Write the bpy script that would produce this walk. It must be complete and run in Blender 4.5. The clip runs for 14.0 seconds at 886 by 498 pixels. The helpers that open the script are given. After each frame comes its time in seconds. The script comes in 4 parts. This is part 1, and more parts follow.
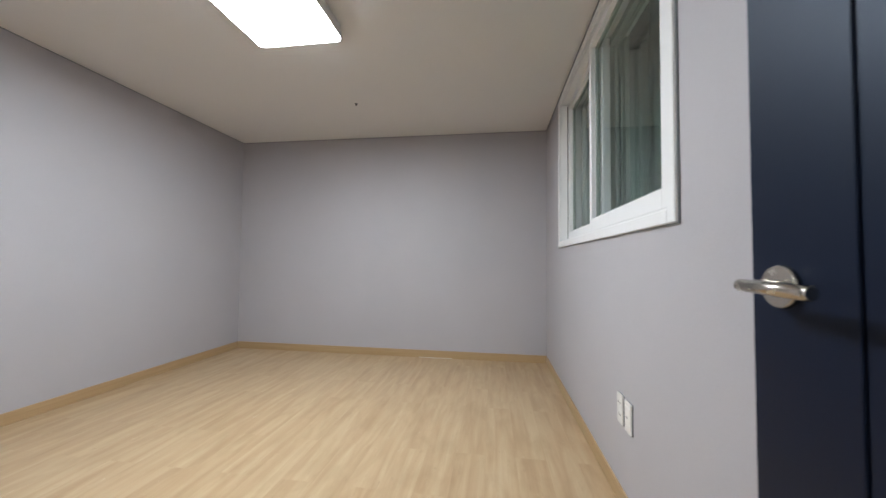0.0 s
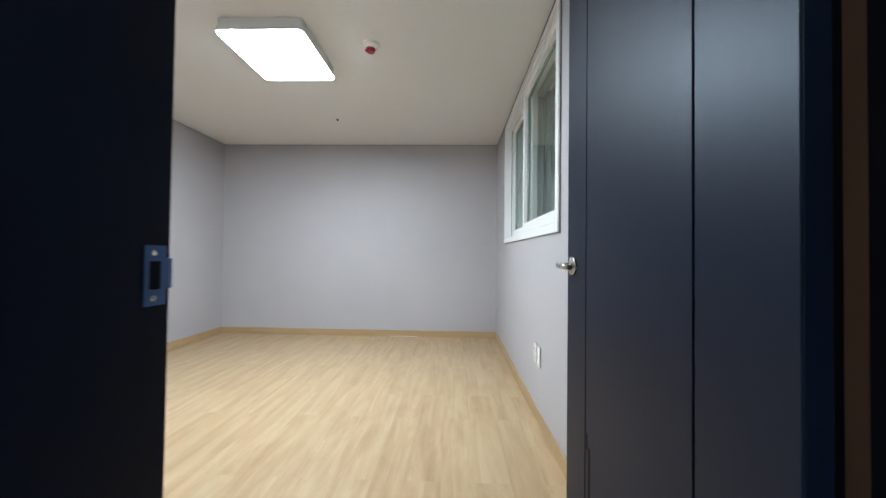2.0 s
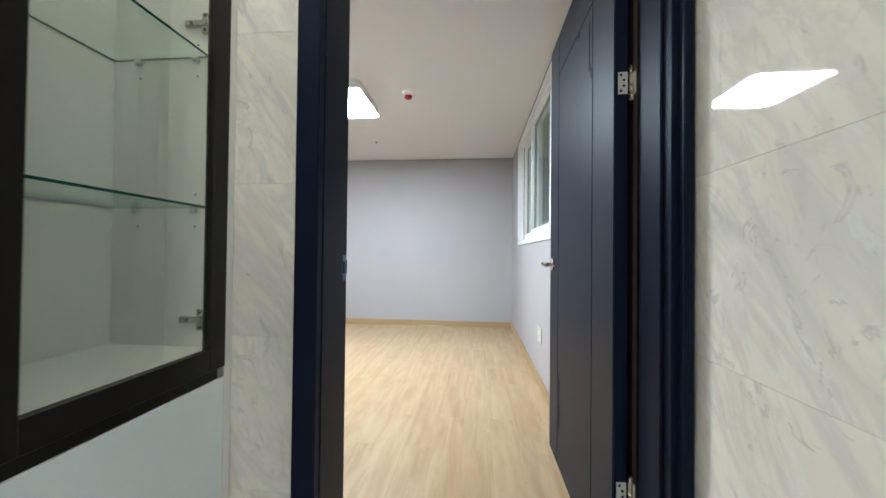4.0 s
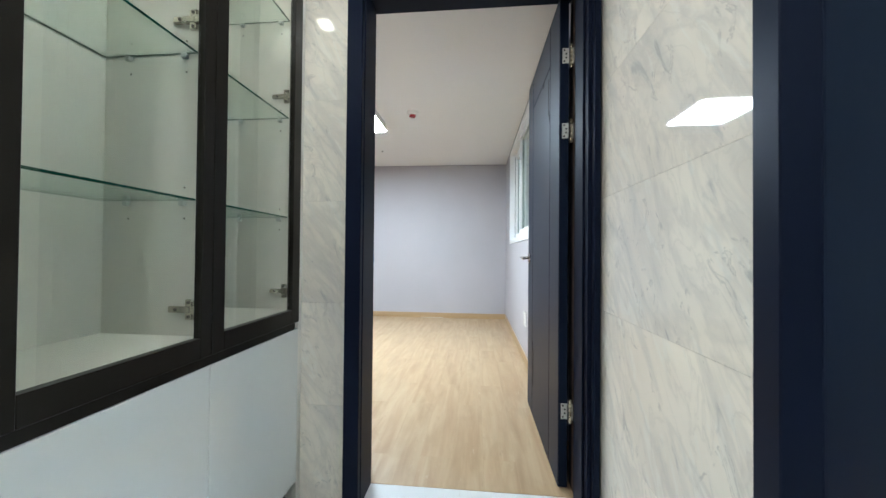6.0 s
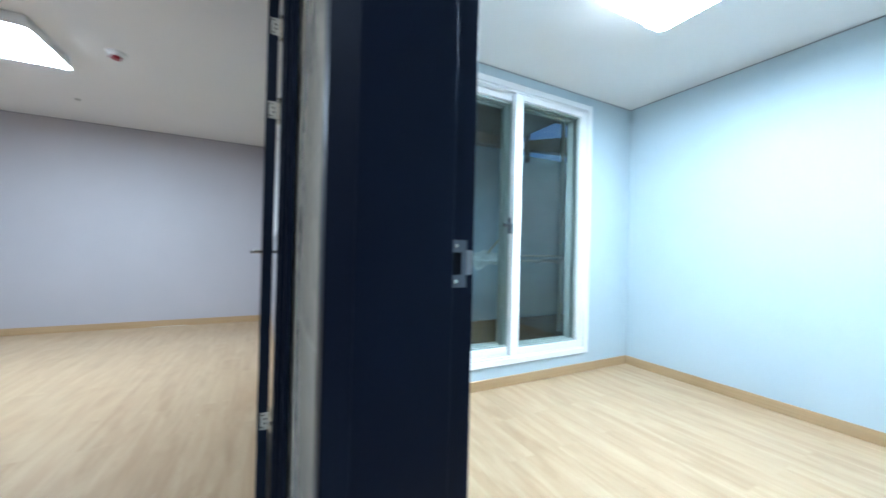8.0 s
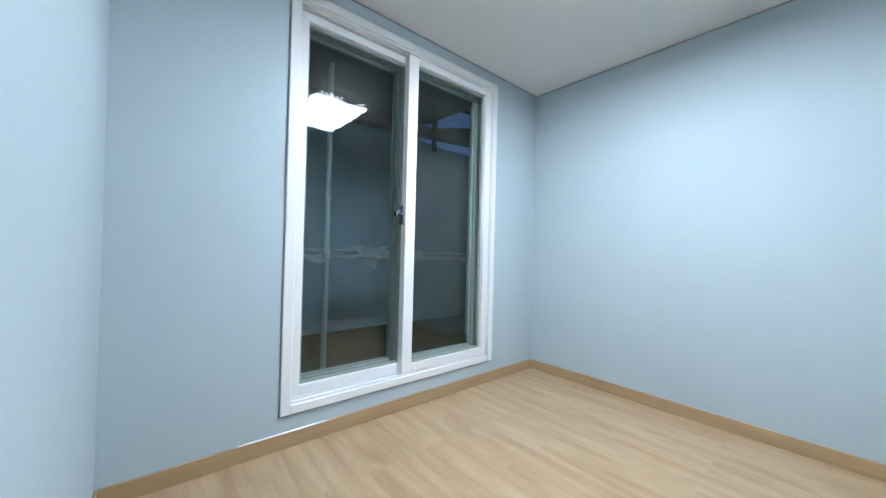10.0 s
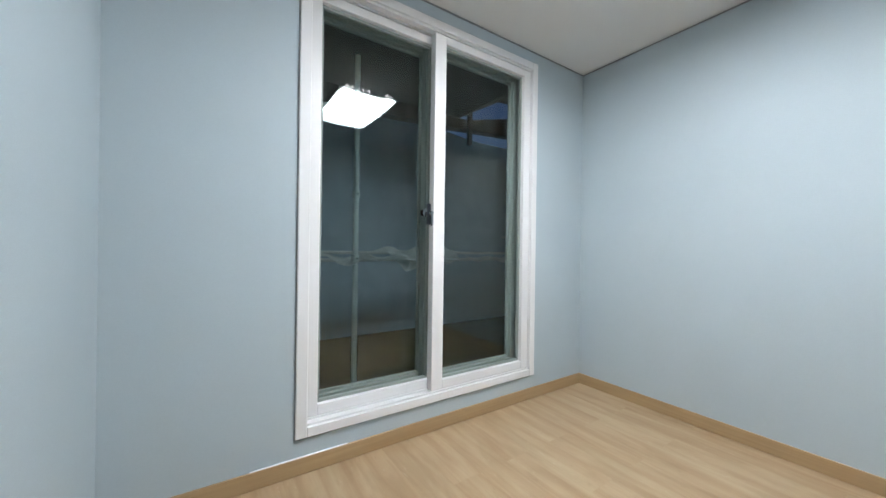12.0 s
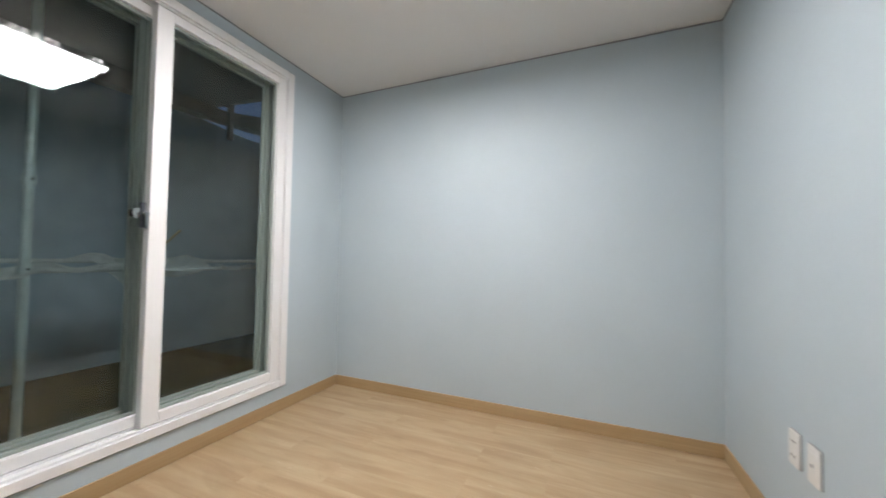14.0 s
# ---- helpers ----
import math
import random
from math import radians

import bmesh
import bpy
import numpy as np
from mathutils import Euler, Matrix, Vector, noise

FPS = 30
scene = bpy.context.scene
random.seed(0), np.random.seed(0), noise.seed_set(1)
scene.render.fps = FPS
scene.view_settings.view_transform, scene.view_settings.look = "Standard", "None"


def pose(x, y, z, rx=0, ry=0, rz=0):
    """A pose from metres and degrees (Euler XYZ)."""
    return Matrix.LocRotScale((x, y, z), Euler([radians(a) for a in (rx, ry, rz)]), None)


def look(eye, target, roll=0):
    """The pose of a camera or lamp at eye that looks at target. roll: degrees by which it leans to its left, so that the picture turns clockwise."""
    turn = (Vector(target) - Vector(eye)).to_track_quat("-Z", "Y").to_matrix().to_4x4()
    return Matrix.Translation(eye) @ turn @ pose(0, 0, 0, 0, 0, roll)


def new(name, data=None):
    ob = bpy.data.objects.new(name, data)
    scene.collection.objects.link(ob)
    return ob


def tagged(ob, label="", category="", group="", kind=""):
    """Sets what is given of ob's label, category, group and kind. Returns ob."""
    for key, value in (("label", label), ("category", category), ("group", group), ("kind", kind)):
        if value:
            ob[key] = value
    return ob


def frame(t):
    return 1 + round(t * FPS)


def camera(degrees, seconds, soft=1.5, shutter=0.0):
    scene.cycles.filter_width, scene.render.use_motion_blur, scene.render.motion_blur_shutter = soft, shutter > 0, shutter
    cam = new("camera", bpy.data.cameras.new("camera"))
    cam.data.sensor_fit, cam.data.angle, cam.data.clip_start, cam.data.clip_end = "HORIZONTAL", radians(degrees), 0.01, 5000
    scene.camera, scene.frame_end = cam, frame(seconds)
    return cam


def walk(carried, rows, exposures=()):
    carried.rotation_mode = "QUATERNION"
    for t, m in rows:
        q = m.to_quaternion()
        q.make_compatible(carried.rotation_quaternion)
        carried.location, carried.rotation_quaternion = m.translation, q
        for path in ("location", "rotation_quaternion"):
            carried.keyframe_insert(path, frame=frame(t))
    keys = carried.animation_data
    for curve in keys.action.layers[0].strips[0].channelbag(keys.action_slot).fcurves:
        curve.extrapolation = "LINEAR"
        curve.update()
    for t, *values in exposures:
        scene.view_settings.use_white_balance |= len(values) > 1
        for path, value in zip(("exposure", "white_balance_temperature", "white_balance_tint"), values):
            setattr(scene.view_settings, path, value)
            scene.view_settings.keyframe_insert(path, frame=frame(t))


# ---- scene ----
cam = camera(103.9, 14.0, shutter=0.35)
PATH = [
    (0, (0.183, 0.37, 0.978), (-0.103, 2.348, 1.052), 0.6),
    (0.5, (0.188, 0.216, 0.987), (0.055, 2.21, 1.051), 0.6),
    (1, (0.195, 0.072, 0.982), (0.183, 2.071, 1.039), 0.6),
    (1.5, (0.205, -0.093, 0.97), (0.2, 1.906, 1.018), 0.6),
    (2, (0.193, -0.251, 0.979), (0.132, 1.748, 1.013), 0.7),
    (2.5, (0.171, -0.395, 0.976), (0.026, 1.6, 1.003), 0.8),
    (3, (0.17, -0.544, 0.989), (-0.015, 1.447, 1.011), 0.6),
    (3.5, (0.192, -0.702, 0.998), (0.005, 1.289, 1.024), 0.6),
    (6, (0.255, -1.318, 0.974), (0.069, 0.674, 0.997), 0.5),
    (6.5, (0.343, -1.337, 0.984), (0.22, 0.659, 0.996), 0.5),
    (7, (0.428, -1.346, 0.979), (0.468, 0.654, 0.988), 0.7),
    (7.5, (0.526, -1.335, 0.972), (0.906, 0.629, 0.99), 0.9),
    (8, (0.616, -1.288, 0.973), (1.526, 0.493, 0.987), 1.4),
    (8.5, (0.727, -1.273, 0.971), (2.033, 0.242, 0.995), 1.7),
    (11, (1.194, -0.825, 0.954), (2.459, 0.724, 0.945), 0.6),
    (11.5, (1.224, -0.816, 0.977), (2.356, 0.833, 0.967), 0.5),
    (12, (1.242, -0.833, 0.99), (2.354, 0.83, 0.987), 0.8),
    (12.5, (1.272, -0.868, 0.988), (2.517, 0.698, 1.009), 0.8),
    (13, (1.315, -0.943, 0.996), (2.76, 0.44, 1.023), 1.0),
    (13.5, (1.345, -1.025, 1.006), (2.993, 0.108, 1.047), 1.2),
    (14, (1.311, -1.092, 0.998), (3.153, -0.314, 1.058), 1.0),
]
walk(cam, [(t, look(eye, target, roll)) for t, eye, target, roll in PATH], [(0, 0.38, 6200, 10), (1.0, 0.44, 6100, 9), (1.5, 0.58, 6000, 7), (2.0, 0.76, 5850, 4), (2.5, 0.88, 5850, 3), (3.5, 1.0, 5850, 4), (6.0, 1.13, 5650, 4), (6.5, 1.15, 5350, 4), (7.0, 1.07, 5150, 3), (7.5, 1.06, 5150, 4), (8.0, 0.82, 5200, 4), (8.7, 0.56, 5250, 6), (11.0, -0.21, 6150, 13), (12.5, -0.19, 6550, 16), (14.0, -0.23, 7000, 20)])

# ---- world and exposure ----
world = bpy.data.worlds.new("dusk")
scene.world = world
world.use_nodes = True
wn = world.node_tree.nodes
sky = wn.new("ShaderNodeTexSky")
sky.sky_type, sky.sun_disc = "NISHITA", False
sky.sun_elevation, sky.sun_rotation = radians(2.0), radians(180)
tint = wn.new("ShaderNodeMix")
tint.data_type, tint.blend_type = "RGBA", "MULTIPLY"
tint.inputs[0].default_value = 1.0
tint.inputs[7].default_value = (0.55, 0.72, 1.35, 1)
world.node_tree.links.new(sky.outputs[0], tint.inputs[6])
world.node_tree.links.new(tint.outputs[2], wn["Background"].inputs[0])
wn["Background"].inputs[1].default_value = 0.09

# ---- helpers of this scene ----
ORIGIN = {}


def thing(name, loc, label, category, group="", kind=""):
    ob = new(name)
    ob.location = loc
    ob.empty_display_size = 0.1
    ORIGIN[ob] = Vector(loc)
    return tagged(ob, label, category, group, kind)


def part(name, bm, material, parent=None, label="", origin=None, smooth=False, category="", kind="", group=""):
    org = ORIGIN[parent] if parent else Vector(origin or (0, 0, 0))
    bmesh.ops.translate(bm, verts=bm.verts, vec=-org)
    me = bpy.data.meshes.new(name)
    bm.to_mesh(me)
    bm.free()
    me.materials.append(material)
    if smooth:
        for p in me.polygons:
            p.use_smooth = smooth is True or len(p.vertices) == 4
    ob = new(name, me)
    if parent:
        ob.parent = parent
    else:
        ob.location = org
    ORIGIN[ob] = org
    return tagged(ob, label, category, group, kind)


def box(bm, a, b, bevel=0.0, seg=1):
    t = bmesh.new()
    lo = [min(p, q) for p, q in zip(a, b)]
    hi = [max(p, q) for p, q in zip(a, b)]
    bmesh.ops.create_cube(t, size=1.0)
    for v in t.verts:
        v.co = Vector([lo[i] + (v.co[i] + 0.5) * (hi[i] - lo[i]) for i in range(3)])
    if bevel:
        bmesh.ops.bevel(t, geom=t.edges[:], offset=bevel, segments=seg, affect="EDGES", profile=0.5)
    me = bpy.data.meshes.new("tmp")
    t.to_mesh(me)
    t.free()
    bm.from_mesh(me)
    bpy.data.meshes.remove(me)
    return bm


def boxes(*items, bevel=0.0, seg=1):
    bm = bmesh.new()
    for a, b in items:
        box(bm, a, b, bevel, seg)
    return bm


def prism(bm, outline, axis, lo, hi):
    """A closed outline of (u, v) pushed along an axis: 'x' u=y v=z, 'y' u=x v=z, 'z' u=x v=y."""
    def at(u, v, w):
        return {"x": (w, u, v), "y": (u, w, v), "z": (u, v, w)}[axis]
    low = [bm.verts.new(at(u, v, lo)) for u, v in outline]
    top = [bm.verts.new(at(u, v, hi)) for u, v in outline]
    n = len(outline)
    bm.faces.new(low[::-1])
    bm.faces.new(top)
    for i in range(n):
        bm.faces.new((low[i], low[(i + 1) % n], top[(i + 1) % n], top[i]))
    bmesh.ops.recalc_face_normals(bm, faces=bm.faces[:])
    return bm


def rounded(u0, v0, u1, v1, r, n=5):
    pts = []
    for cu, cv, a0 in ((u1 - r, v0 + r, -90), (u1 - r, v1 - r, 0), (u0 + r, v1 - r, 90), (u0 + r, v0 + r, 180)):
        for i in range(n + 1):
            a = radians(a0 + 90 * i / n)
            pts.append((cu + r * math.cos(a), cv + r * math.sin(a)))
    return pts


def rod(bm, a, b, r, r2=None, n=16):
    a, b = Vector(a), Vector(b)
    d = b - a
    m = Matrix.Translation((a + b) / 2) @ d.to_track_quat("Z", "Y").to_matrix().to_4x4()
    bmesh.ops.create_cone(bm, cap_ends=True, segments=n, radius1=r, radius2=r if r2 is None else r2, depth=d.length, matrix=m)
    return bm


def frame_of(bm, axis, w0, w1, u0, v0, u1, v1, left, right, bottom, top, bevel=0.0):
    """Four bars round an opening, butted end to end."""
    def bx(ua, va, ub, vb):
        if axis == "y":
            box(bm, (ua, w0, va), (ub, w1, vb), bevel)
        else:
            box(bm, (w0, ua, va), (w1, ub, vb), bevel)
    bx(u0, v0, u0 + left, v1)
    bx(u1 - right, v0, u1, v1)
    bx(u0 + left, v0, u1 - right, v0 + bottom)
    bx(u0 + left, v1 - top, u1 - right, v1)
    return bm


def door_wall(axis, w0, w1, u0, u1, d0, d1, head):
    return prism(bmesh.new(), [(u0, 0), (d0, 0), (d0, head), (d1, head), (d1, 0), (u1, 0), (u1, H), (u0, H)], axis, w0, w1)


def ring_wall(axis, w0, w1, u0, v0, u1, v1, a0, b0, a1, b1):
    """A wall with one opening, as one closed ring."""
    bm = bmesh.new()
    out = [(u0, v0), (u1, v0), (u1, v1), (u0, v1)]
    inn = [(a0, b0), (a1, b0), (a1, b1), (a0, b1)]
    at = (lambda u, v, w: (w, u, v)) if axis == "x" else (lambda u, v, w: (u, w, v))
    g = [[bm.verts.new(at(u, v, w)) for u, v in ps] for w in (w0, w1) for ps in (out, inn)]
    for k in range(4):
        n = (k + 1) % 4
        bm.faces.new((g[0][k], g[0][n], g[1][n], g[1][k]))
        bm.faces.new((g[2][k], g[2][n], g[3][n], g[3][k]))
        bm.faces.new((g[0][k], g[0][n], g[2][n], g[2][k]))
        bm.faces.new((g[1][k], g[1][n], g[3][n], g[3][k]))
    bmesh.ops.recalc_face_normals(bm, faces=bm.faces[:])
    return bm


# ---- materials ----
class Mat:
    def __init__(self, name):
        self.m = bpy.data.materials.new(name)
        self.m.use_nodes = True
        self.t = self.m.node_tree
        self.b = self.t.nodes["Principled BSDF"]
        self.coord = None

    def node(self, kind, **kw):
        n = self.t.nodes.new(kind)
        for k, v in kw.items():
            n.inputs[k].default_value = v
        return n

    def link(self, a, b):
        self.t.links.new(a, b)

    def pos(self, scale=(1, 1, 1), rot=(0, 0, 0), random_shift=False):
        tc = self.node("ShaderNodeTexCoord")
        mp = self.node("ShaderNodeMapping")
        mp.inputs["Scale"].default_value = scale
        mp.inputs["Rotation"].default_value = [radians(a) for a in rot]
        geo = self.node("ShaderNodeNewGeometry")
        self.link(geo.outputs["Position"], mp.inputs[0])
        if random_shift:
            info = self.node("ShaderNodeObjectInfo")
            mul = self.node("ShaderNodeMath")
            mul.operation = "MULTIPLY"
            mul.inputs[1].default_value = 37.0
            self.link(info.outputs["Random"], mul.inputs[0])
            self.link(mul.outputs[0], mp.inputs["Location"])
        return mp.outputs[0]

    def noise(self, vec, scale, detail=4, rough=0.55, dist=0.0):
        n = self.node("ShaderNodeTexNoise", Scale=scale, Detail=detail, Roughness=rough, Distortion=dist)
        self.link(vec, n.inputs["Vector"])
        return n.outputs["Fac"]

    def ramp(self, fac, stops):
        r = self.node("ShaderNodeValToRGB")
        while len(r.color_ramp.elements) < len(stops):
            r.color_ramp.elements.new(0.5)
        for e, (p, c) in zip(r.color_ramp.elements, stops):
            e.position, e.color = p, (*c, 1) if len(c) == 3 else c
        self.link(fac, r.inputs[0])
        return r.outputs[0]

    def mix(self, fac, a, b, mode="MIX"):
        n = self.t.nodes.new("ShaderNodeMix")
        n.data_type, n.blend_type = "RGBA", mode
        for sock, val in ((n.inputs[0], fac), (n.inputs[6], a), (n.inputs[7], b)):
            if isinstance(val, (int, float)):
                sock.default_value = val
            elif isinstance(val, tuple):
                sock.default_value = (*val, 1)
            else:
                self.link(val, sock)
        return n.outputs[2]

    def bump(self, height, strength=0.2, distance=0.001, prev=None):
        n = self.node("ShaderNodeBump", Strength=strength, Distance=distance)
        self.link(height, n.inputs["Height"])
        if prev:
            self.link(prev, n.inputs["Normal"])
        self.link(n.outputs[0], self.b.inputs["Normal"])
        return n.outputs[0]

    def base(self, c):
        if isinstance(c, tuple):
            self.b.inputs["Base Color"].default_value = (*c, 1)
        else:
            self.link(c, self.b.inputs["Base Color"])

    def rough(self, r):
        if isinstance(r, (int, float)):
            self.b.inputs["Roughness"].default_value = r
        else:
            self.link(r, self.b.inputs["Roughness"])


def grey(v):
    return (v, v, v)


def wallpaper(name, col, var=0.06):
    m = Mat(name)
    p = m.pos()
    fine = m.noise(p, 420, 2)
    weave = m.noise(m.pos((90, 90, 900)), 1.0, 2)
    weave2 = m.noise(m.pos((700, 700, 60)), 1.0, 2)
    wide = m.noise(p, 1.3, 3)
    a = tuple(c * (1 - var) for c in col)
    b = tuple(min(1, c * (1 + var)) for c in col)
    big = m.ramp(wide, [(0.3, a), (0.7, b)])
    mixed = m.mix(0.35, big, m.ramp(weave, [(0.3, a), (0.7, b)]))
    mixed = m.mix(0.25, mixed, m.ramp(fine, [(0.25, tuple(c * 0.85 for c in col)), (0.75, b)]))
    m.base(mixed)
    m.rough(0.62)
    m.b.inputs["Specular IOR Level"].default_value = 0.35
    n = m.bump(weave, 0.25, 0.0006)
    n = m.bump(weave2, 0.25, 0.0006, n)
    m.bump(fine, 0.2, 0.0004, n)
    return m.m


def plain(name, col, rough=0.4, metal=0.0, spec=0.5, var=0.04, bump=0.0, scale=25):
    m = Mat(name)
    p = m.pos()
    f = m.noise(p, scale, 3)
    g = m.noise(p, 2.5, 3)
    lo, hi = tuple(c * (1 - var) for c in col), tuple(min(1, c * (1 + var)) for c in col)
    m.base(m.mix(0.5, m.ramp(f, [(0.3, lo), (0.7, hi)]), m.ramp(g, [(0.3, lo), (0.7, hi)])))
    dr = min(0.15, var * 2)
    m.rough(m.ramp(f, [(0.3, grey(max(0.02, rough * (1 - dr)))), (0.7, grey(min(1, rough * (1 + dr))))]))
    m.b.inputs["Metallic"].default_value = metal
    m.b.inputs["Specular IOR Level"].default_value = spec
    if bump:
        m.bump(m.noise(p, scale * 8, 2), bump, 0.0005)
    return m.m


def wood_floor():
    """Printed wood-pattern sheet flooring: soft light oak boards running along y."""
    m = Mat("wood_sheet_floor")
    geo = m.node("ShaderNodeNewGeometry")
    mp = m.node("ShaderNodeMapping")
    mp.inputs["Rotation"].default_value = (0, 0, radians(90))
    m.link(geo.outputs["Position"], mp.inputs[0])
    br = m.node("ShaderNodeTexBrick", Scale=1.0)
    br.inputs["Brick Width"].default_value = 0.92
    br.inputs["Row Height"].default_value = 0.15
    br.inputs["Mortar Size"].default_value = 0.0009
    br.inputs["Mortar Smooth"].default_value = 0.8
    br.inputs["Color1"].default_value = (0, 0, 0, 1)
    br.inputs["Color2"].default_value = (1, 1, 1, 1)
    br.inputs["Mortar"].default_value = (0.3, 0.3, 0.3, 1)
    br.offset = 0.37
    m.link(mp.outputs[0], br.inputs["Vector"])
    shift = m.node("ShaderNodeVectorMath")
    shift.operation = "MULTIPLY_ADD"
    shift.inputs[1].default_value = (3.1, 7.7, 1.3)
    m.link(br.outputs["Color"], shift.inputs[0])
    m.link(geo.outputs["Position"], shift.inputs[2])
    def streak(sx, sy, detail, dist=0.0):
        mp2 = m.node("ShaderNodeMapping")
        mp2.inputs["Scale"].default_value = (sx, sy, 1)
        m.link(shift.outputs[0], mp2.inputs[0])
        return m.noise(mp2.outputs[0], 1.0, detail, 0.55, dist)
    long_ = streak(17, 1.5, 4, 0.6)
    grain = streak(120, 4.5, 5, 0.4)
    blot = streak(7, 2.2, 3, 1.2)
    base = m.ramp(long_, [(0.30, FLOOR_DARK), (0.5, FLOOR_MID), (0.72, FLOOR_LIGHT)])
    tint = m.ramp(br.outputs["Color"], [(0.0, (0.965, 0.96, 0.95)), (1.0, (1.025, 1.025, 1.025))])
    base = m.mix(0.35, base, tint, "MULTIPLY")
    base = m.mix(0.6, base, m.ramp(grain, [(0.3, (0.92, 0.90, 0.87)), (0.7, (1.03, 1.03, 1.03))]), "MULTIPLY")
    base = m.mix(0.45, base, m.ramp(blot, [(0.36, (0.82, 0.79, 0.74)), (0.56, (1.03, 1.03, 1.03))]), "MULTIPLY")
    flecks = streak(55, 12, 4, 1.6)
    base = m.mix(m.ramp(flecks, [(0.28, grey(0.5)), (0.36, grey(0))]), base, (0.33, 0.22, 0.125))
    base = m.mix(m.ramp(flecks, [(0.66, grey(0)), (0.76, grey(0.5))]), base, (0.60, 0.50, 0.36))
    base = m.mix(m.ramp(br.outputs["Fac"], [(0, grey(0)), (1, grey(0.04))]), base, (0.34, 0.24, 0.15))
    m.base(base)
    m.rough(m.ramp(grain, [(0.3, grey(0.30)), (0.7, grey(0.40))]))
    m.b.inputs["Specular IOR Level"].default_value = 0.42
    n = m.bump(grain, 0.06, 0.0006)
    m.bump(m.noise(m.pos(), 3.5, 2), 0.04, 0.004, n)
    return m.m


def marble():
    """Cream polished tile with soft grey veins that run down to the right."""
    m = Mat("polished_marble_tile")
    geo = m.node("ShaderNodeNewGeometry")
    info = m.node("ShaderNodeObjectInfo")
    sep = m.node("ShaderNodeSeparateXYZ")
    m.link(geo.outputs["Position"], sep.inputs[0])

    def calc(op, a, b):
        n = m.node("ShaderNodeMath")
        n.operation = op
        for k, v in enumerate((a, b)):
            if isinstance(v, (int, float)):
                n.inputs[k].default_value = v
            else:
                m.link(v, n.inputs[k])
        return n.outputs[0]
    h = calc("SUBTRACT", sep.outputs[0], sep.outputs[1])
    z = sep.outputs[2]
    along = calc("SUBTRACT", calc("MULTIPLY", h, 0.52), calc("MULTIPLY", z, 0.85))
    across = calc("ADD", calc("MULTIPLY", h, 0.85), calc("MULTIPLY", z, 0.52))
    rnd = calc("MULTIPLY", info.outputs["Random"], 41.0)

    def vec(sa, sl, off):
        c = m.node("ShaderNodeCombineXYZ")
        m.link(calc("MULTIPLY", across, sa), c.inputs[0])
        m.link(calc("MULTIPLY", along, sl), c.inputs[1])
        m.link(calc("ADD", rnd, off), c.inputs[2])
        return c.outputs[0]
    cloud = m.noise(vec(2.6, 1.1, 0), 1.0, 4, 0.5, 0.5)
    soft = m.noise(vec(8.0, 1.9, 3), 1.0, 5, 0.55, 0.9)
    veins = m.noise(vec(13.0, 2.6, 7), 1.0, 6, 0.6, 1.1)
    strokes = m.noise(vec(22.0, 5.0, 11), 1.0, 4, 0.55, 0.8)
    base = m.ramp(cloud, [(0.32, (0.63, 0.575, 0.505)), (0.62, (0.75, 0.69, 0.60))])
    base = m.mix(m.ramp(soft, [(0.50, grey(0)), (0.68, grey(0.75))]), base, (0.54, 0.51, 0.47))
    base = m.mix(m.ramp(veins, [(0.56, grey(0)), (0.62, grey(0.6)), (0.66, grey(0.1)), (0.72, grey(0.5))]), base, (0.70, 0.68, 0.62))
    base = m.mix(m.ramp(veins, [(0.30, grey(0.7)), (0.36, grey(0.15)), (0.40, grey(0))]), base, (0.38, 0.37, 0.365))
    base = m.mix(m.ramp(strokes, [(0.66, grey(0)), (0.71, grey(0.6))]), base, (0.30, 0.29, 0.29))
    crack = m.noise(vec(4.5, 1.4, 19), 1.0, 5, 0.55, 1.6)
    base = m.mix(m.ramp(crack, [(0.45, grey(0)), (0.495, grey(0.28)), (0.505, grey(0.28)), (0.55, grey(0))]), base, (0.42, 0.40, 0.385))
    fine = m.noise(vec(9.0, 3.2, 23), 1.0, 5, 0.55, 1.5)
    base = m.mix(m.ramp(fine, [(0.46, grey(0)), (0.50, grey(0.35)), (0.51, grey(0.05)), (0.56, grey(0))]), base, (0.50, 0.46, 0.42))
    pits = m.noise(vec(10.0, 6.0, 31), 1.0, 5, 0.6, 2.2)
    base = m.mix(m.ramp(pits, [(0.63, grey(0)), (0.655, grey(0.65)), (0.68, grey(0.1))]), base, (0.40, 0.375, 0.35))
    m.base(base)
    m.rough(0.035)
    m.bump(m.noise(m.pos(), 9, 2), 0.012, 0.002)
    return m.m


def navy(name="navy_laminate", k=1.0, spec=0.4, col=(0.0070, 0.0132, 0.037)):
    m = Mat(name)
    v = m.noise(m.pos((160, 160, 5)), 1.0, 3)
    g = m.noise(m.pos(), 3, 3)
    c = tuple(x * k for x in col)
    m.base(m.mix(0.5, m.ramp(v, [(0.3, tuple(x * 0.95 for x in c)), (0.7, tuple(x * 1.05 for x in c))]),
                 m.ramp(g, [(0.3, tuple(x * 0.92 for x in c)), (0.7, tuple(x * 1.08 for x in c))])))
    m.rough(m.ramp(v, [(0.3, grey(0.44)), (0.7, grey(0.46))]))
    m.b.inputs["Specular IOR Level"].default_value = spec
    m.b.inputs["Specular Tint"].default_value = (0.70, 0.82, 1.0, 1)
    m.bump(v, 0.03, 0.0003)
    return m.m


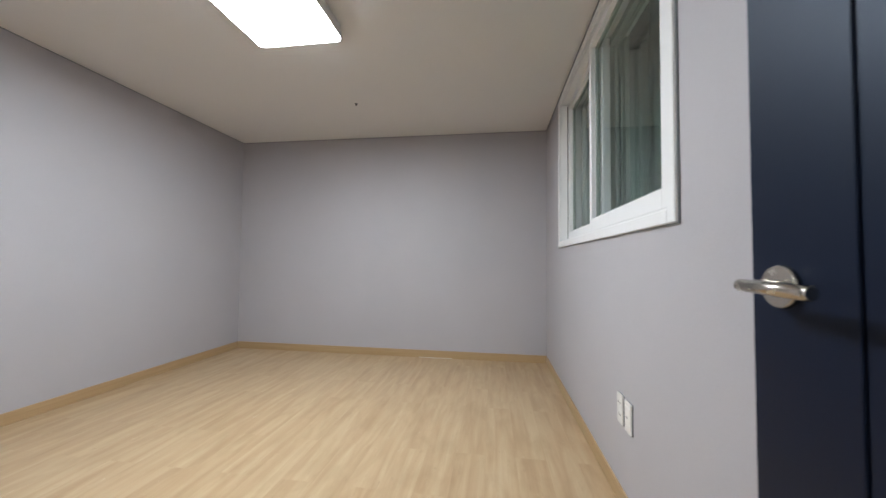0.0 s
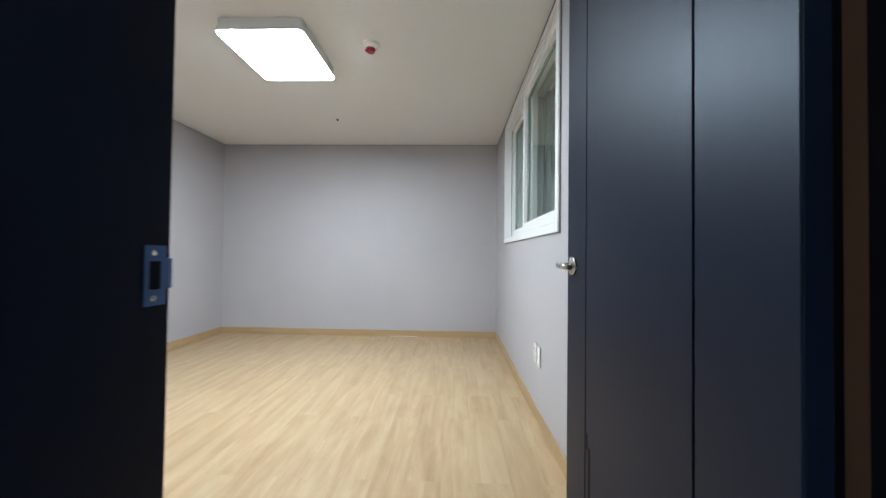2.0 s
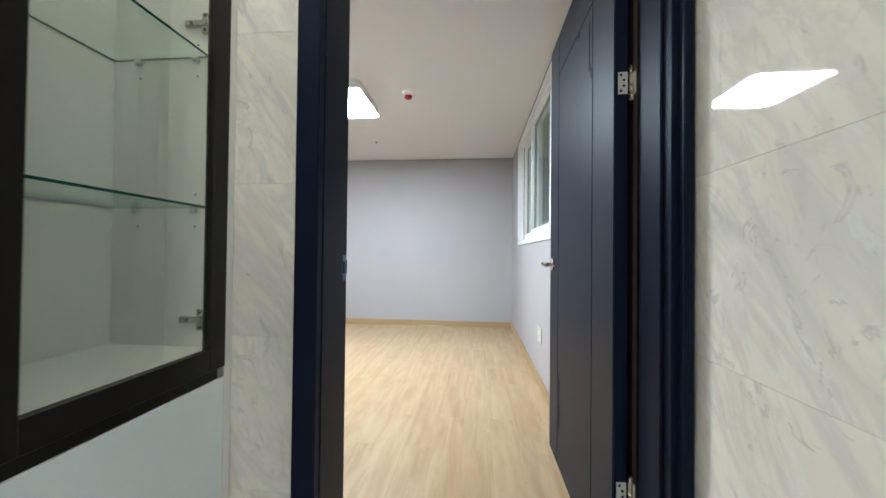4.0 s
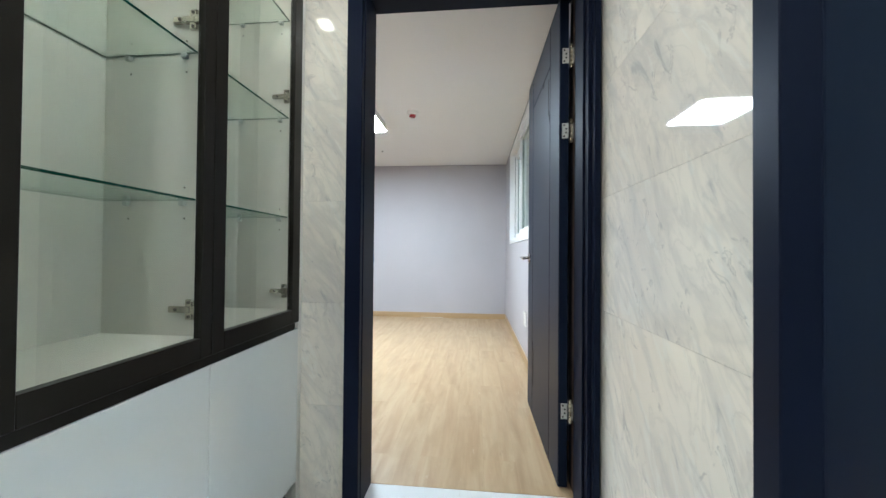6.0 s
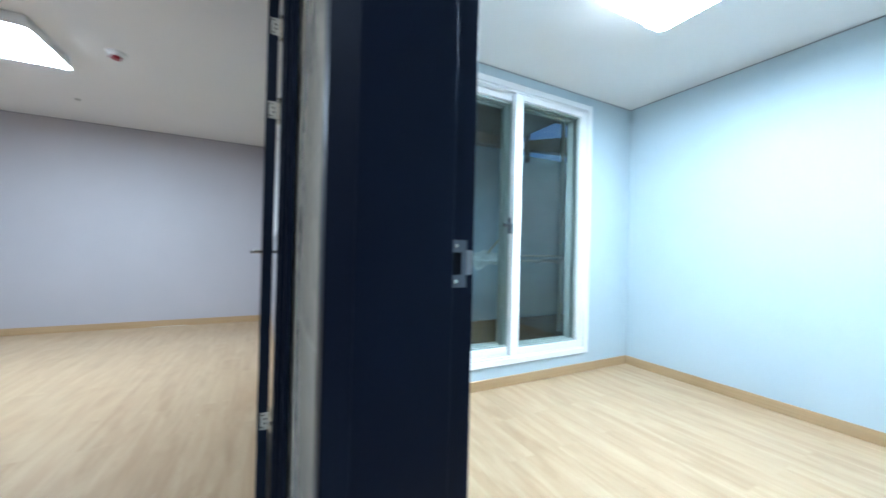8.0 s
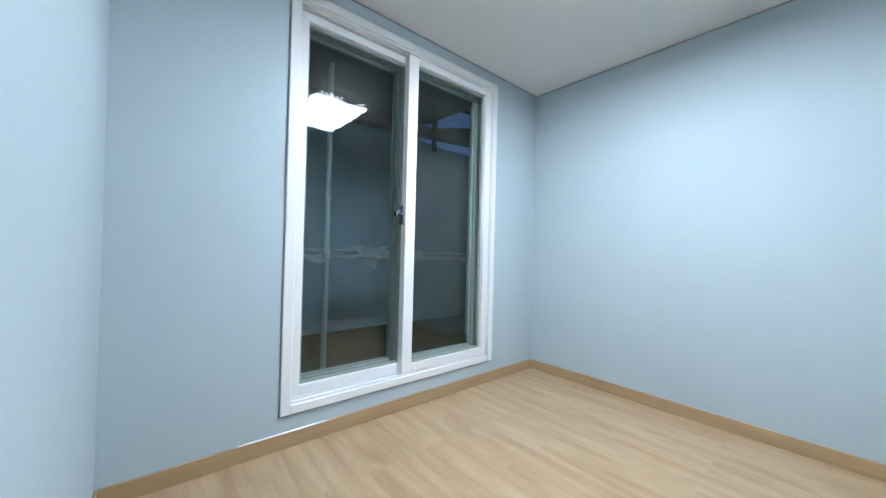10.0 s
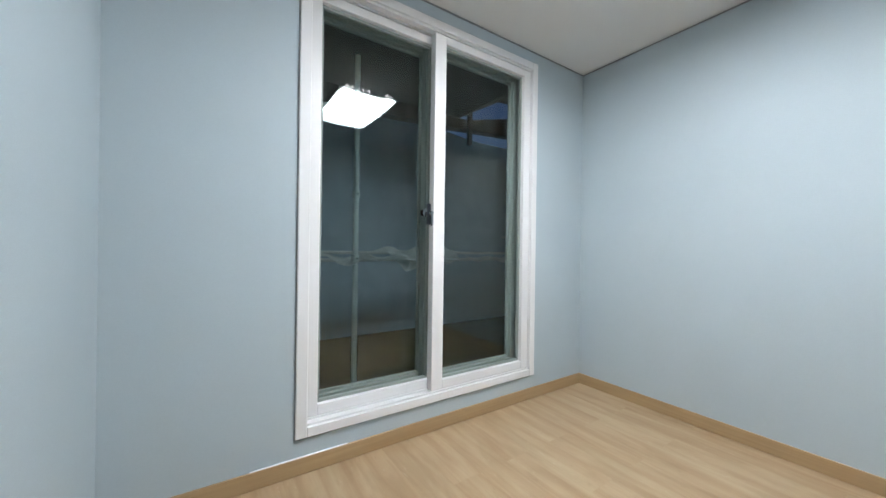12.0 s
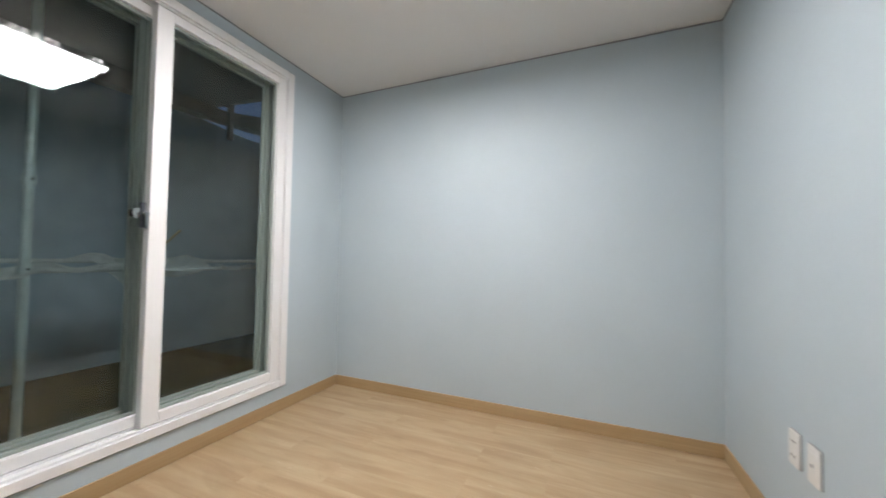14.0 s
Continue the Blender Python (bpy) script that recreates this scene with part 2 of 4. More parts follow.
def glass(name, tint=(1, 1, 1), base=0.04, rough=0.0, dust=0.0):
    """Thin pane: clear, with a mirror reflection that grows towards grazing, alike from both sides. base: seen straight on."""
    m = bpy.data.materials.new(name)
    m.use_nodes = True
    t = m.node_tree
    t.nodes.clear()
    out = t.nodes.new("ShaderNodeOutputMaterial")
    tr, gl, mx, lw = (t.nodes.new("ShaderNode" + k) for k in ("BsdfTransparent", "BsdfGlossy", "MixShader", "LayerWeight"))
    p, q = t.nodes.new("ShaderNodeMath"), t.nodes.new("ShaderNodeMath")
    lw.inputs["Blend"].default_value = 0.5
    p.operation, p.inputs[1].default_value = "POWER", 5.0
    q.operation, q.inputs[1].default_value, q.inputs[2].default_value = "MULTIPLY_ADD", 1 - base, base
    t.links.new(lw.outputs["Facing"], p.inputs[0])
    t.links.new(p.outputs[0], q.inputs[0])
    tr.inputs[0].default_value = (*tint, 1)
    gl.inputs["Roughness"].default_value = rough
    gl.inputs["Color"].default_value = (0.95, 1.0, 0.98, 1)
    t.links.new(q.outputs[0], mx.inputs[0])
    t.links.new(tr.outputs[0], mx.inputs[1])
    t.links.new(gl.outputs[0], mx.inputs[2])
    t.links.new(mx.outputs[0], out.inputs[0])
    if dust:
        geo, mp, nz, st, rp, mul = (t.nodes.new("ShaderNode" + k) for k in ("NewGeometry", "Mapping", "TexNoise", "TexNoise", "ValToRGB", "Math"))
        mp.inputs["Scale"].default_value = (26, 26, 2.2)
        t.links.new(geo.outputs["Position"], nz.inputs["Vector"])
        t.links.new(geo.outputs["Position"], mp.inputs[0])
        t.links.new(mp.outputs[0], st.inputs["Vector"])
        nz.inputs["Scale"].default_value, nz.inputs["Detail"].default_value, nz.inputs["Distortion"].default_value = 4.5, 6, 1.2
        st.inputs["Scale"].default_value, st.inputs["Detail"].default_value = 1.0, 5
        mul.operation = "MULTIPLY"
        t.links.new(nz.outputs["Fac"], mul.inputs[0])
        t.links.new(st.outputs["Fac"], mul.inputs[1])
        rp.color_ramp.elements[0].position, rp.color_ramp.elements[0].color = 0.26, (0, 0, 0, 1)
        rp.color_ramp.elements[1].position, rp.color_ramp.elements[1].color = 0.44, (dust, dust, dust, 1)
        t.links.new(mul.outputs[0], rp.inputs[0])
        df, m2 = t.nodes.new("ShaderNodeBsdfDiffuse"), t.nodes.new("ShaderNodeMixShader")
        df.inputs[0].default_value = (0.62, 0.68, 0.66, 1)
        t.links.new(rp.outputs[0], m2.inputs[0])
        t.links.new(mx.outputs[0], m2.inputs[1])
        t.links.new(df.outputs[0], m2.inputs[2])
        t.links.new(m2.outputs[0], out.inputs[0])
    return m


def glow(name, col, strength):
    m = Mat(name)
    m.base(grey(0.8))
    m.b.inputs["Emission Color"].default_value = (*col, 1)
    m.b.inputs["Emission Strength"].default_value = strength
    return m.m


FLOOR_DARK, FLOOR_MID, FLOOR_LIGHT = (0.392, 0.262, 0.147), (0.448, 0.318, 0.188), (0.500, 0.378, 0.234)
LAMP_A, LAMP_B, LAMP_HALL = 63.0, 63.0, 6.0

PAPER_A = wallpaper("lavender_grey_wallpaper", (0.43, 0.41, 0.425))
PAPER_B = wallpaper("pale_blue_wallpaper", (0.450, 0.526, 0.563))
PAPER_HALL = wallpaper("ivory_wallpaper", (0.66, 0.64, 0.60))
CEIL = wallpaper("white_ceiling_paper", (0.745, 0.73, 0.71), 0.02)
FLOOR = wood_floor()
MARBLE = marble()
GROUT = plain("grout", (0.66, 0.63, 0.57), 0.6)
NAVY = navy("navy_laminate", 0.56, 0.24)
NAVY_FRAME = navy("navy_frame_film", 0.74, 0.1, (0.0076, 0.0108, 0.0262))
NAVY_DARK = plain("navy_groove", (0.004, 0.005, 0.009), 0.6, 0.0, 0.1)
BASEWOOD = None
VINYL = plain("white_vinyl", (0.78, 0.775, 0.77), 0.33, var=0.006)
SEAL = plain("grey_silicone", (0.24, 0.245, 0.25), 0.5)
GASKET = plain("grey_gasket", (0.30, 0.34, 0.31), 0.5)
TAUPE = plain("grey_trim", (0.25, 0.25, 0.26), 0.5)
STEEL = plain("brushed_nickel", (0.56, 0.53, 0.48), 0.26, 1.0, bump=0.05, scale=60)
RIM = plain("dark_chrome", (0.20, 0.20, 0.21), 0.4, 1.0)
RAWWOOD = plain("bare_brown_wood", (0.075, 0.042, 0.024), 0.6, var=0.15)
# white vinyl darkened to grey-green: shade behind the inner panes, put into the colour
VINYL_SHADED = plain("shaded_outer_vinyl", (0.27, 0.31, 0.28), 0.45, var=0.02)
BRUSH = plain("dark_brush_seal", (0.07, 0.065, 0.06), 0.9)
CHROME = plain("chrome", (0.7, 0.7, 0.7), 0.1, 1.0)
HINGE = plain("pale_zinc", (0.62, 0.60, 0.55), 0.35, 0.4)
BRASS = plain("yellowed_steel", (0.62, 0.54, 0.40), 0.28, 0.9)
STEEL_DARK = plain("dull_steel", (0.13, 0.14, 0.16), 0.4, 1.0)
PLASTIC_GREY = plain("grey_plastic", (0.24, 0.26, 0.29), 0.35)
PLASTIC = plain("white_plastic", (0.80, 0.79, 0.76), 0.25, var=0.01)
PLASTIC_DARK = plain("dark_socket_hole", (0.10, 0.09, 0.08), 0.6)
RED = plain("red_plastic", (0.30, 0.012, 0.02), 0.3)
BLUEFILM = plain("blue_film_on_steel", (0.03, 0.09, 0.25), 0.3, 0.2)
BLACKFRAME = plain("black_anodised_frame", (0.013, 0.011, 0.009), 0.35, 0.0, 0.17, var=0.02)
WHITEGLOSS = plain("white_gloss_panel", (0.66, 0.68, 0.67), 0.10, var=0.01)
CARCASS = plain("white_melamine", (0.66, 0.64, 0.595), 0.5, var=0.02)
HALLFLOOR = plain("white_porcelain_floor", (0.70, 0.71, 0.72), 0.12, var=0.05, scale=8)
PANE = glass("window_glass", (0.84, 0.91, 0.91), 0.050, dust=0.022)
PANE_A = glass("side_window_glass", (0.84, 0.91, 0.89), 0.06)
CABPANE = glass("cabinet_glass", (0.86, 0.87, 0.83), 0.07)
SHELFGLASS = glass("shelf_glass", (0.93, 0.97, 0.95), 0.03)
EDGE_DULL = plain("dull_glass_edge", (0.07, 0.10, 0.085), 0.3)
GREENEDGE = plain("green_glass_edge", (0.01, 0.07, 0.05), 0.15)
CLEARPLASTIC = plain("translucent_clip", (0.45, 0.47, 0.45), 0.3)
CONCRETE = plain("dark_concrete", (0.23, 0.32, 0.39), 0.85, var=0.25, bump=0.3, scale=6)
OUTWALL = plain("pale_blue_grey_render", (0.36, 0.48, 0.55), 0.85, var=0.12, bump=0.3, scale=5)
ROOFDARK = plain("dark_canopy_board", (0.10, 0.09, 0.085), 0.8, var=0.2)
GALV = plain("galvanised_pipe", (0.55, 0.68, 0.66), 0.4, 0.3, var=0.2)
SHEETING = plain("pale_sheeting", (0.55, 0.62, 0.60), 0.5, var=0.2)
FILM = plain("greenish_film", (0.34, 0.42, 0.37), 0.45, var=0.1)
YARD_PAVING = plain("mottled_dark_concrete", (0.040, 0.037, 0.018), 0.95, spec=0.1, var=0.7, bump=0.4, scale=5)
YELLOWISH = plain("weathered_batten", (0.35, 0.33, 0.16), 0.7)
GLOW_A = glow("led_diffuser_a", (0.925, 0.985, 1.01), LAMP_A)
GLOW_B = glow("led_diffuser_b", (0.925, 0.985, 1.01), LAMP_B)
GLOW_BEAD = glow("lit_acrylic_bead", (1.0, 1.0, 1.0), 25.0)
GLOW_H = glow("led_diffuser_hall", (0.97, 0.985, 0.92), LAMP_HALL)
GLOW_DL = glow("hall_downlight_diffuser", (1.0, 0.955, 0.85), 140.0)
GLOW_D = glow("downlight_diffuser", (1.0, 0.90, 0.72), 16.0)


def base_wood():
    m = Mat("oak_film_baseboard")
    g = m.noise(m.pos((2.2, 2.2, 90)), 1.0, 4, 0.5, 0.3)
    w = m.noise(m.pos(), 1.8, 2)
    c = m.mix(0.4, m.ramp(g, [(0.3, (0.36, 0.235, 0.115)), (0.7, (0.46, 0.32, 0.17))]), m.ramp(w, [(0.3, (0.38, 0.25, 0.125)), (0.7, (0.45, 0.31, 0.165))]))
    m.base(c)
    m.rough(0.42)
    m.bump(g, 0.08, 0.0004)
    return m.m


BASEWOOD = base_wood()

# ---- plan ----
H = 2.30
AX0, AX1, AY0, AY1 = -2.623, 0.706, 0.215, 3.898
BX0, BX1, BY0, BY1 = 0.930, 3.547, -1.742, 0.756
HX0, HY0, HY1 = -0.74, -3.60, -0.004
WA = (1.432, 3.212, 1.098, 2.262)      # window in the east wall of the grey room: y0, y1, z0, z1
WB = (1.550, 3.039, 0.158, 2.221)      # window in the north wall of the blue room: x0, x1, z0, z1
DA = (-0.205, 0.660, 2.065)            # rebate to rebate, head
DB = (-1.645, -0.780, 2.065)
T = 0.2

# ---- large structure ----
# floors: the wood sheet is 6 mm thick on the slab, the hall has porcelain tiles
part("floor_room_grey", boxes(((AX0, 0.125, -0.03), (AX1, AY1, 0.0))), FLOOR, label="light oak patterned sheet floor of the grey room", origin=(-1, 2, 0), category="floor", kind="structure")
part("floor_room_blue", boxes(((0.80, BY0, -0.03), (BX1, BY1, 0.0))), FLOOR, label="light oak patterned sheet floor of the blue room", origin=(2.2, -0.5, 0), category="floor", kind="structure")
slab = part("floor_slab", boxes(((-2.9, -3.8, -0.2), (0.906, 4.15, -0.031)), ((0.9065, -3.8, -0.2), (3.8, 0.955, -0.031))), CONCRETE, label="concrete slab under the floors", origin=(0, 0, -0.1), category="floor", kind="structure")

# grey room walls
part("wall_grey_west", boxes(((AX0 - T, AY0 - T, 0), (AX0, AY1 + T, H))), PAPER_A, label="lavender grey papered wall", origin=(AX0, 2, 0), category="wall", kind="structure")
part("wall_grey_north", boxes(((AX0, AY1, 0), (AX1, AY1 + T, H))), PAPER_A, label="lavender grey papered end wall", origin=(-1, AY1, 0), category="wall", kind="structure")
part("wall_grey_east", ring_wall("x", AX1, 0.906, AY0, 0, AY1 + T, H, WA[0] + 0.02, WA[2] + 0.02, WA[1] - 0.02, WA[3] - 0.02), PAPER_A, label="lavender grey papered wall with the window opening", origin=(AX1, 2, 0), category="wall", kind="structure")
part("wall_grey_south", door_wall("y", 0.105, AY0, AX0, AX1, DA[0] - 0.012, DA[1] + 0.012, DA[2] + 0.012), PAPER_A, label="lavender grey papered wall round the doorway", origin=(-1, AY0, 0), category="wall", kind="structure")
# blue room walls
part("wall_blue_west", door_wall("x", 0.815, BX0, BY0 - T, 1.0, DB[0] - 0.012, DB[1] + 0.012, DB[2] + 0.012), PAPER_B, label="pale blue papered wall round the doorway", origin=(BX0, 0, 0), category="wall", kind="structure")
part("wall_blue_north", ring_wall("y", BY1, BY1 + T, BX0, 0, BX1, H, WB[0] + 0.02, WB[2] + 0.02, WB[1] - 0.02, WB[3] - 0.02), PAPER_B, label="pale blue papered wall with the tall window opening", origin=(2, BY1, 0), category="wall", kind="structure")
part("wall_blue_east", boxes(((BX1, BY0 - T, 0), (BX1 + T, BY1 + T, H))), PAPER_B, label="pale blue papered side wall", origin=(BX1, 0, 0), category="wall", kind="structure")
part("wall_blue_south", boxes(((BX0, BY0 - T, 0), (BX1, BY0, H))), PAPER_B, label="pale blue papered wall with sockets", origin=(2, BY0, 0), category="wall", kind="structure")
# hall walls, tile backing
hall_n = part("wall_hall_north", door_wall("y", HY1 + 0.009, 0.104, HX0, 0.814, DA[0] - 0.012, DA[1] + 0.012, DA[2] + 0.012), GROUT, label="marble-tiled hall wall round the grey room's doorway", origin=(-0.3, 0, 0), category="wall", kind="structure")
hall_e = part("wall_hall_east", door_wall("x", AX1 + 0.009, 0.814, HY0, HY1 + 0.008, DB[0] - 0.012, DB[1] + 0.012, DB[2] + 0.012), GROUT, label="marble-tiled hall wall round the blue room's doorway", origin=(0.75, -0.4, 0), category="wall", kind="structure")
part("wall_hall_west", boxes(((HX0 - T, HY0, 0), (HX0, 0.104, H))), PAPER_HALL, label="ivory papered hall wall behind the cabinet", origin=(HX0, -2, 0), category="wall", kind="structure")
part("wall_hall_south", boxes(((HX0 - T, HY0 - T, 0), (0.814, HY0, H))), PAPER_HALL, label="ivory papered end wall of the hall", origin=(0, HY0, 0), category="wall", kind="structure")

# ceilings
part("ceiling_room_grey", boxes(((AX0 - T, 0.105, H), (0.906, AY1 + T, H + 0.15))), CEIL, label="plain white papered ceiling of the grey room", origin=(-1, 2, H), category="ceiling", kind="structure")
part("ceiling_room_blue", boxes(((0.815, BY0 - T, H), (BX1 + T, BY1 + T, H + 0.15))), CEIL, label="plain white papered ceiling of the blue room", origin=(2, -0.5, H), category="ceiling", kind="structure")
part("ceiling_hall", boxes(((HX0 - T, HY0 - T, H), (0.814, 0.104, H + 0.15))), CEIL, label="plain white papered hall ceiling", origin=(0, -2, H), category="ceiling", kind="structure")


# trims
def strip(name, pts, label, material, z0, z1, depth, category, kind="structure", bevel=0.001):
    for (x0, y0), (x1, y1), (nx, ny) in pts:
        a = (min(x0, x1, x0 + nx * depth, x1 + nx * depth), min(y0, y1, y0 + ny * depth, y1 + ny * depth), z0)
        b = (max(x0, x1, x0 + nx * depth, x1 + nx * depth), max(y0, y1, y0 + ny * depth, y1 + ny * depth), z1)
        part(name, boxes((a, b), bevel=bevel), material, label=label, origin=((x0 + x1) / 2, (y0 + y1) / 2, z0), category=category, kind=kind)


D = 0.009
A_RUN = [((AX0, AY0), (AX0, AY1), (1, 0)), ((AX0 + D, AY1), (AX1 - D, AY1), (0, -1)), ((AX1, AY0 + D), (AX1, AY1), (-1, 0)),
         ((AX0 + D, AY0), (DA[0] - 0.05, AY0), (0, 1))]
B_RUN = [((BX0 + D, BY1), (BX1 - D, BY1), (0, -1)), ((BX1, BY0), (BX1, BY1), (-1, 0)), ((BX0 + D, BY0), (BX1 - D, BY0), (0, 1)),
         ((BX0, DB[1] + 0.05), (BX0, BY1), (1, 0))]
strip("baseboard", A_RUN, "honey oak film baseboard against the grey wall", BASEWOOD, 0.0, 0.074, D, "baseboard", bevel=0.002)
strip("baseboard", B_RUN, "honey oak film baseboard against the blue wall", BASEWOOD, 0.0, 0.074, D, "baseboard", bevel=0.002)
D = 0.007
A_TOP = [((AX0, AY0), (AX0, AY1), (1, 0)), ((AX0 + D, AY1), (AX1 - D, AY1), (0, -1)), ((AX1, AY0), (AX1, AY1), (-1, 0)), ((AX0 + D, AY0), (AX1 - D, AY0), (0, 1))]
B_TOP = [((BX0 + D, BY1), (BX1 - D, BY1), (0, -1)), ((BX1, BY0), (BX1, BY1), (-1, 0)), ((BX0 + D, BY0), (BX1 - D, BY0), (0, 1)), ((BX0, BY0), (BX0, BY1), (1, 0))]
strip("trim", A_TOP, "thin grey trim under the grey room's ceiling", TAUPE, H - 0.008, H - 0.001, D, "ceiling trim")
strip("trim", B_TOP, "thin grey trim under the blue room's ceiling", TAUPE, H - 0.008, H - 0.001, D, "ceiling trim")


part("trim", boxes(((-0.56, AY1 - 0.0135, 0.0005), (-0.22, AY1 - 0.0095, 0.0045)), bevel=0.0008), PLASTIC, label="pale bead of caulk along the foot of the baseboard", origin=(-0.4, AY1, 0), category="caulk", kind="structure")
part("trim", boxes(((1.38, BY1 - 0.0085, 0.0745), (1.78, BY1 - 0.0005, 0.0775)), bevel=0.0008), PLASTIC, label="pale bead of caulk on top of the baseboard", origin=(1.6, BY1, 0.0745), category="caulk", kind="structure")

# ---- doors ----
def door_frame_a():
    d = thing("door_frame", (0.2275, 0.1, 0), "navy laminate door frame of the grey room", "door frame")
    y0, y1 = -0.016, 0.223
    l, r, h = DA
    # lining with the rebate on the room side and a stop in the middle
    bm = boxes(((l - 0.010, 0.0, 0), (l, y1, h + 0.010)), ((r, 0.0, 0), (r + 0.010, y1, h + 0.010)), ((l, 0.0, h), (r, y1, h + 0.010)))
    part("lining", bm, NAVY_FRAME, d)
    bm = boxes(((l + 0.0005, -0.014, 0), (l + 0.029, 0.122, h - 0.057)), ((r - 0.009, 0.014, 0), (r - 0.0005, 0.122, h - 0.057)),
               ((l + 0.0005, -0.014, h - 0.057), (r - 0.0005, 0.122, h - 0.0005)), bevel=0.0025)
    part("stop", bm, NAVY_FRAME, d)
    part("rebate_seal", boxes(((r - 0.0008, 0.1225, 0), (r - 0.0002, 0.1525, h)), ((r - 0.0008, 0.1785, 0), (r - 0.0002, 0.2220, h))), NAVY_DARK, d, "black seal strip")
    part("rebate_face", boxes(((r - 0.0010, 0.153, 0), (r - 0.0002, 0.178, h))), RAWWOOD, d, "bare brown wood strip in the hinge rebate")
    # hall-side and room-side architraves
    bm = boxes(((l - 0.035, y0 - 0.024, 0), (l + 0.0255, y0 + 0.011, h + 0.062)), ((r + 0.015, y0 - 0.024, 0), (AX1 - 0.007, y0 + 0.011, h + 0.062)),
               ((l + 0.026, y0 - 0.024, h - 0.012), (r + 0.0145, y0 + 0.011, h + 0.062)), bevel=0.003)
    box(bm, (r + 0.0005, y0 + 0.000, 0), (r + 0.0148, y0 + 0.0155, h - 0.0125), 0.001)
    part("architrave", bm, NAVY_FRAME, d)
    bm = boxes(((l - 0.045, AY0 + 0.001, 0), (l - 0.004, y1 + 0.004, h + 0.045)), ((r + 0.004, AY0 + 0.001, 0), (AX1 - 0.002, y1 + 0.004, h + 0.045)),
               ((l - 0.004, AY0 + 0.001, h + 0.004), (r + 0.004, y1 + 0.004, h + 0.045)), bevel=0.002)
    part("architrave", bm, NAVY_FRAME, d)
    strike_plate(d, (l, 0.2, 0.947), "x", BLUEFILM, "strike plate with blue protective film")
    return d


def strike_plate(parent, c, axis, mat, label):
    """A plate with a latch hole and a bent lip. axis x: on a jamb that faces +x (door to the +y side); y: on a jamb facing -y (door to +x)."""
    x, y, z = c
    bm = bmesh.new()
    w, h, t = 0.017, 0.040, 0.0018
    bars = [(-w, -h, w, -0.019), (-w, 0.019, w, h), (-w, -0.019, -0.010, 0.019), (0.008, -0.019, w, 0.019)]
    for u0, v0, u1, v1 in bars:
        if axis == "x":
            box(bm, (x + 0.0005, y + u0, z + v0), (x + t, y + u1, z + v1))
        else:
            box(bm, (x + u0, y - t, z + v0), (x + u1, y - 0.0005, z + v1))
    pl = part("strike_plate", bm, mat, parent, label)
    bm = bmesh.new()
    if axis == "x":
        box(bm, (x - 0.003, y + w, z - 0.019), (x + t, y + w + 0.010, z + 0.023), 0.0008)
    else:
        box(bm, (x + w, y - t, z - 0.019), (x + w + 0.012, y + 0.003, z + 0.023), 0.0008)
    part("lip", bm, BLUEFILM if axis == "x" else PLASTIC_GREY, pl)
    bm = bmesh.new()
    if axis == "x":
        box(bm, (x + 0.0003, y - 0.0098, z - 0.0188), (x + 0.0009, y + 0.0078, z + 0.0188))
    else:
        box(bm, (x - 0.0098, y - 0.0009, z - 0.0188), (x + 0.0078, y - 0.0003, z + 0.0188))
    part("latch_hole", bm, NAVY_DARK, pl)
    for dz in (-0.030, 0.030):
        bm = bmesh.new()
        if axis == "x":
            rod(bm, (x + t, y - 0.003, z + dz), (x + t + 0.0012, y - 0.003, z + dz), 0.0042, 0.003, 10)
        else:
            rod(bm, (x - 0.003, y - t, z + dz), (x - 0.003, y - t - 0.0012, z + dz), 0.0042, 0.003, 10)
        part("screw", bm, STEEL, pl)


def door_frame_b():
    d = thing("door_frame", (0.81, -1.21, 0), "navy laminate door frame of the blue room", "door frame")
    x0, x1 = AX1 - 0.017, 0.934
    s, n, h = DB
    bm = boxes(((0.727, n, 0), (x1, n + 0.010, h + 0.010)), ((0.727, s - 0.010, 0), (x1, s, h + 0.010)), ((0.727, s, h), (x1, n, h + 0.010)))
    part("lining", bm, NAVY_FRAME, d)
    bm = boxes(((0.7265, n - 0.020, 0), (0.884, n - 0.0005, h - 0.026)), ((0.7265, s + 0.0005, 0), (0.884, s + 0.020, h - 0.026)),
               ((0.7265, s + 0.0005, h - 0.026), (0.884, n - 0.0005, h - 0.0005)), bevel=0.0007)
    part("stop", bm, NAVY_FRAME, d)
    bm = boxes(((x0, n + 0.0005, 0), (x0 + 0.026, n + 0.052, h + 0.08)), ((x0, s - 0.052, 0), (x0 + 0.026, s - 0.0005, h + 0.08)),
               ((x0, s, h), (x0 + 0.026, n, h + 0.08)), bevel=0.0025)
    prism(bm, [(x0 + 0.0015, n - 0.0003), (0.7300, n - 0.0203), (0.7300, n - 0.0003)], "z", 0, h - 0.027)
    prism(bm, [(x0 + 0.0015, s + 0.0003), (0.7300, s + 0.0203), (0.7300, s + 0.0003)], "z", 0, h - 0.027)
    box(bm, (x0 + 0.0265, s + 0.0205, h - 0.0262), (0.7300, n - 0.0205, h - 0.0005), 0.0005)
    part("architrave", bm, NAVY_FRAME, d)
    bm = boxes(((BX0 + 0.001, n + 0.004, 0), (x1 + 0.004, n + 0.045, h + 0.045)), ((BX0 + 0.001, s - 0.045, 0), (x1 + 0.004, s - 0.004, h + 0.045)),
               ((BX0 + 0.001, s - 0.004, h + 0.004), (x1 + 0.004, n + 0.004, h + 0.045)), bevel=0.002)
    part("architrave", bm, NAVY_FRAME, d)
    strike_plate(d, (0.903, n, 0.953), "y", STEEL_DARK, "steel strike plate with a pale plastic lip")
    return d


door_frame_a()
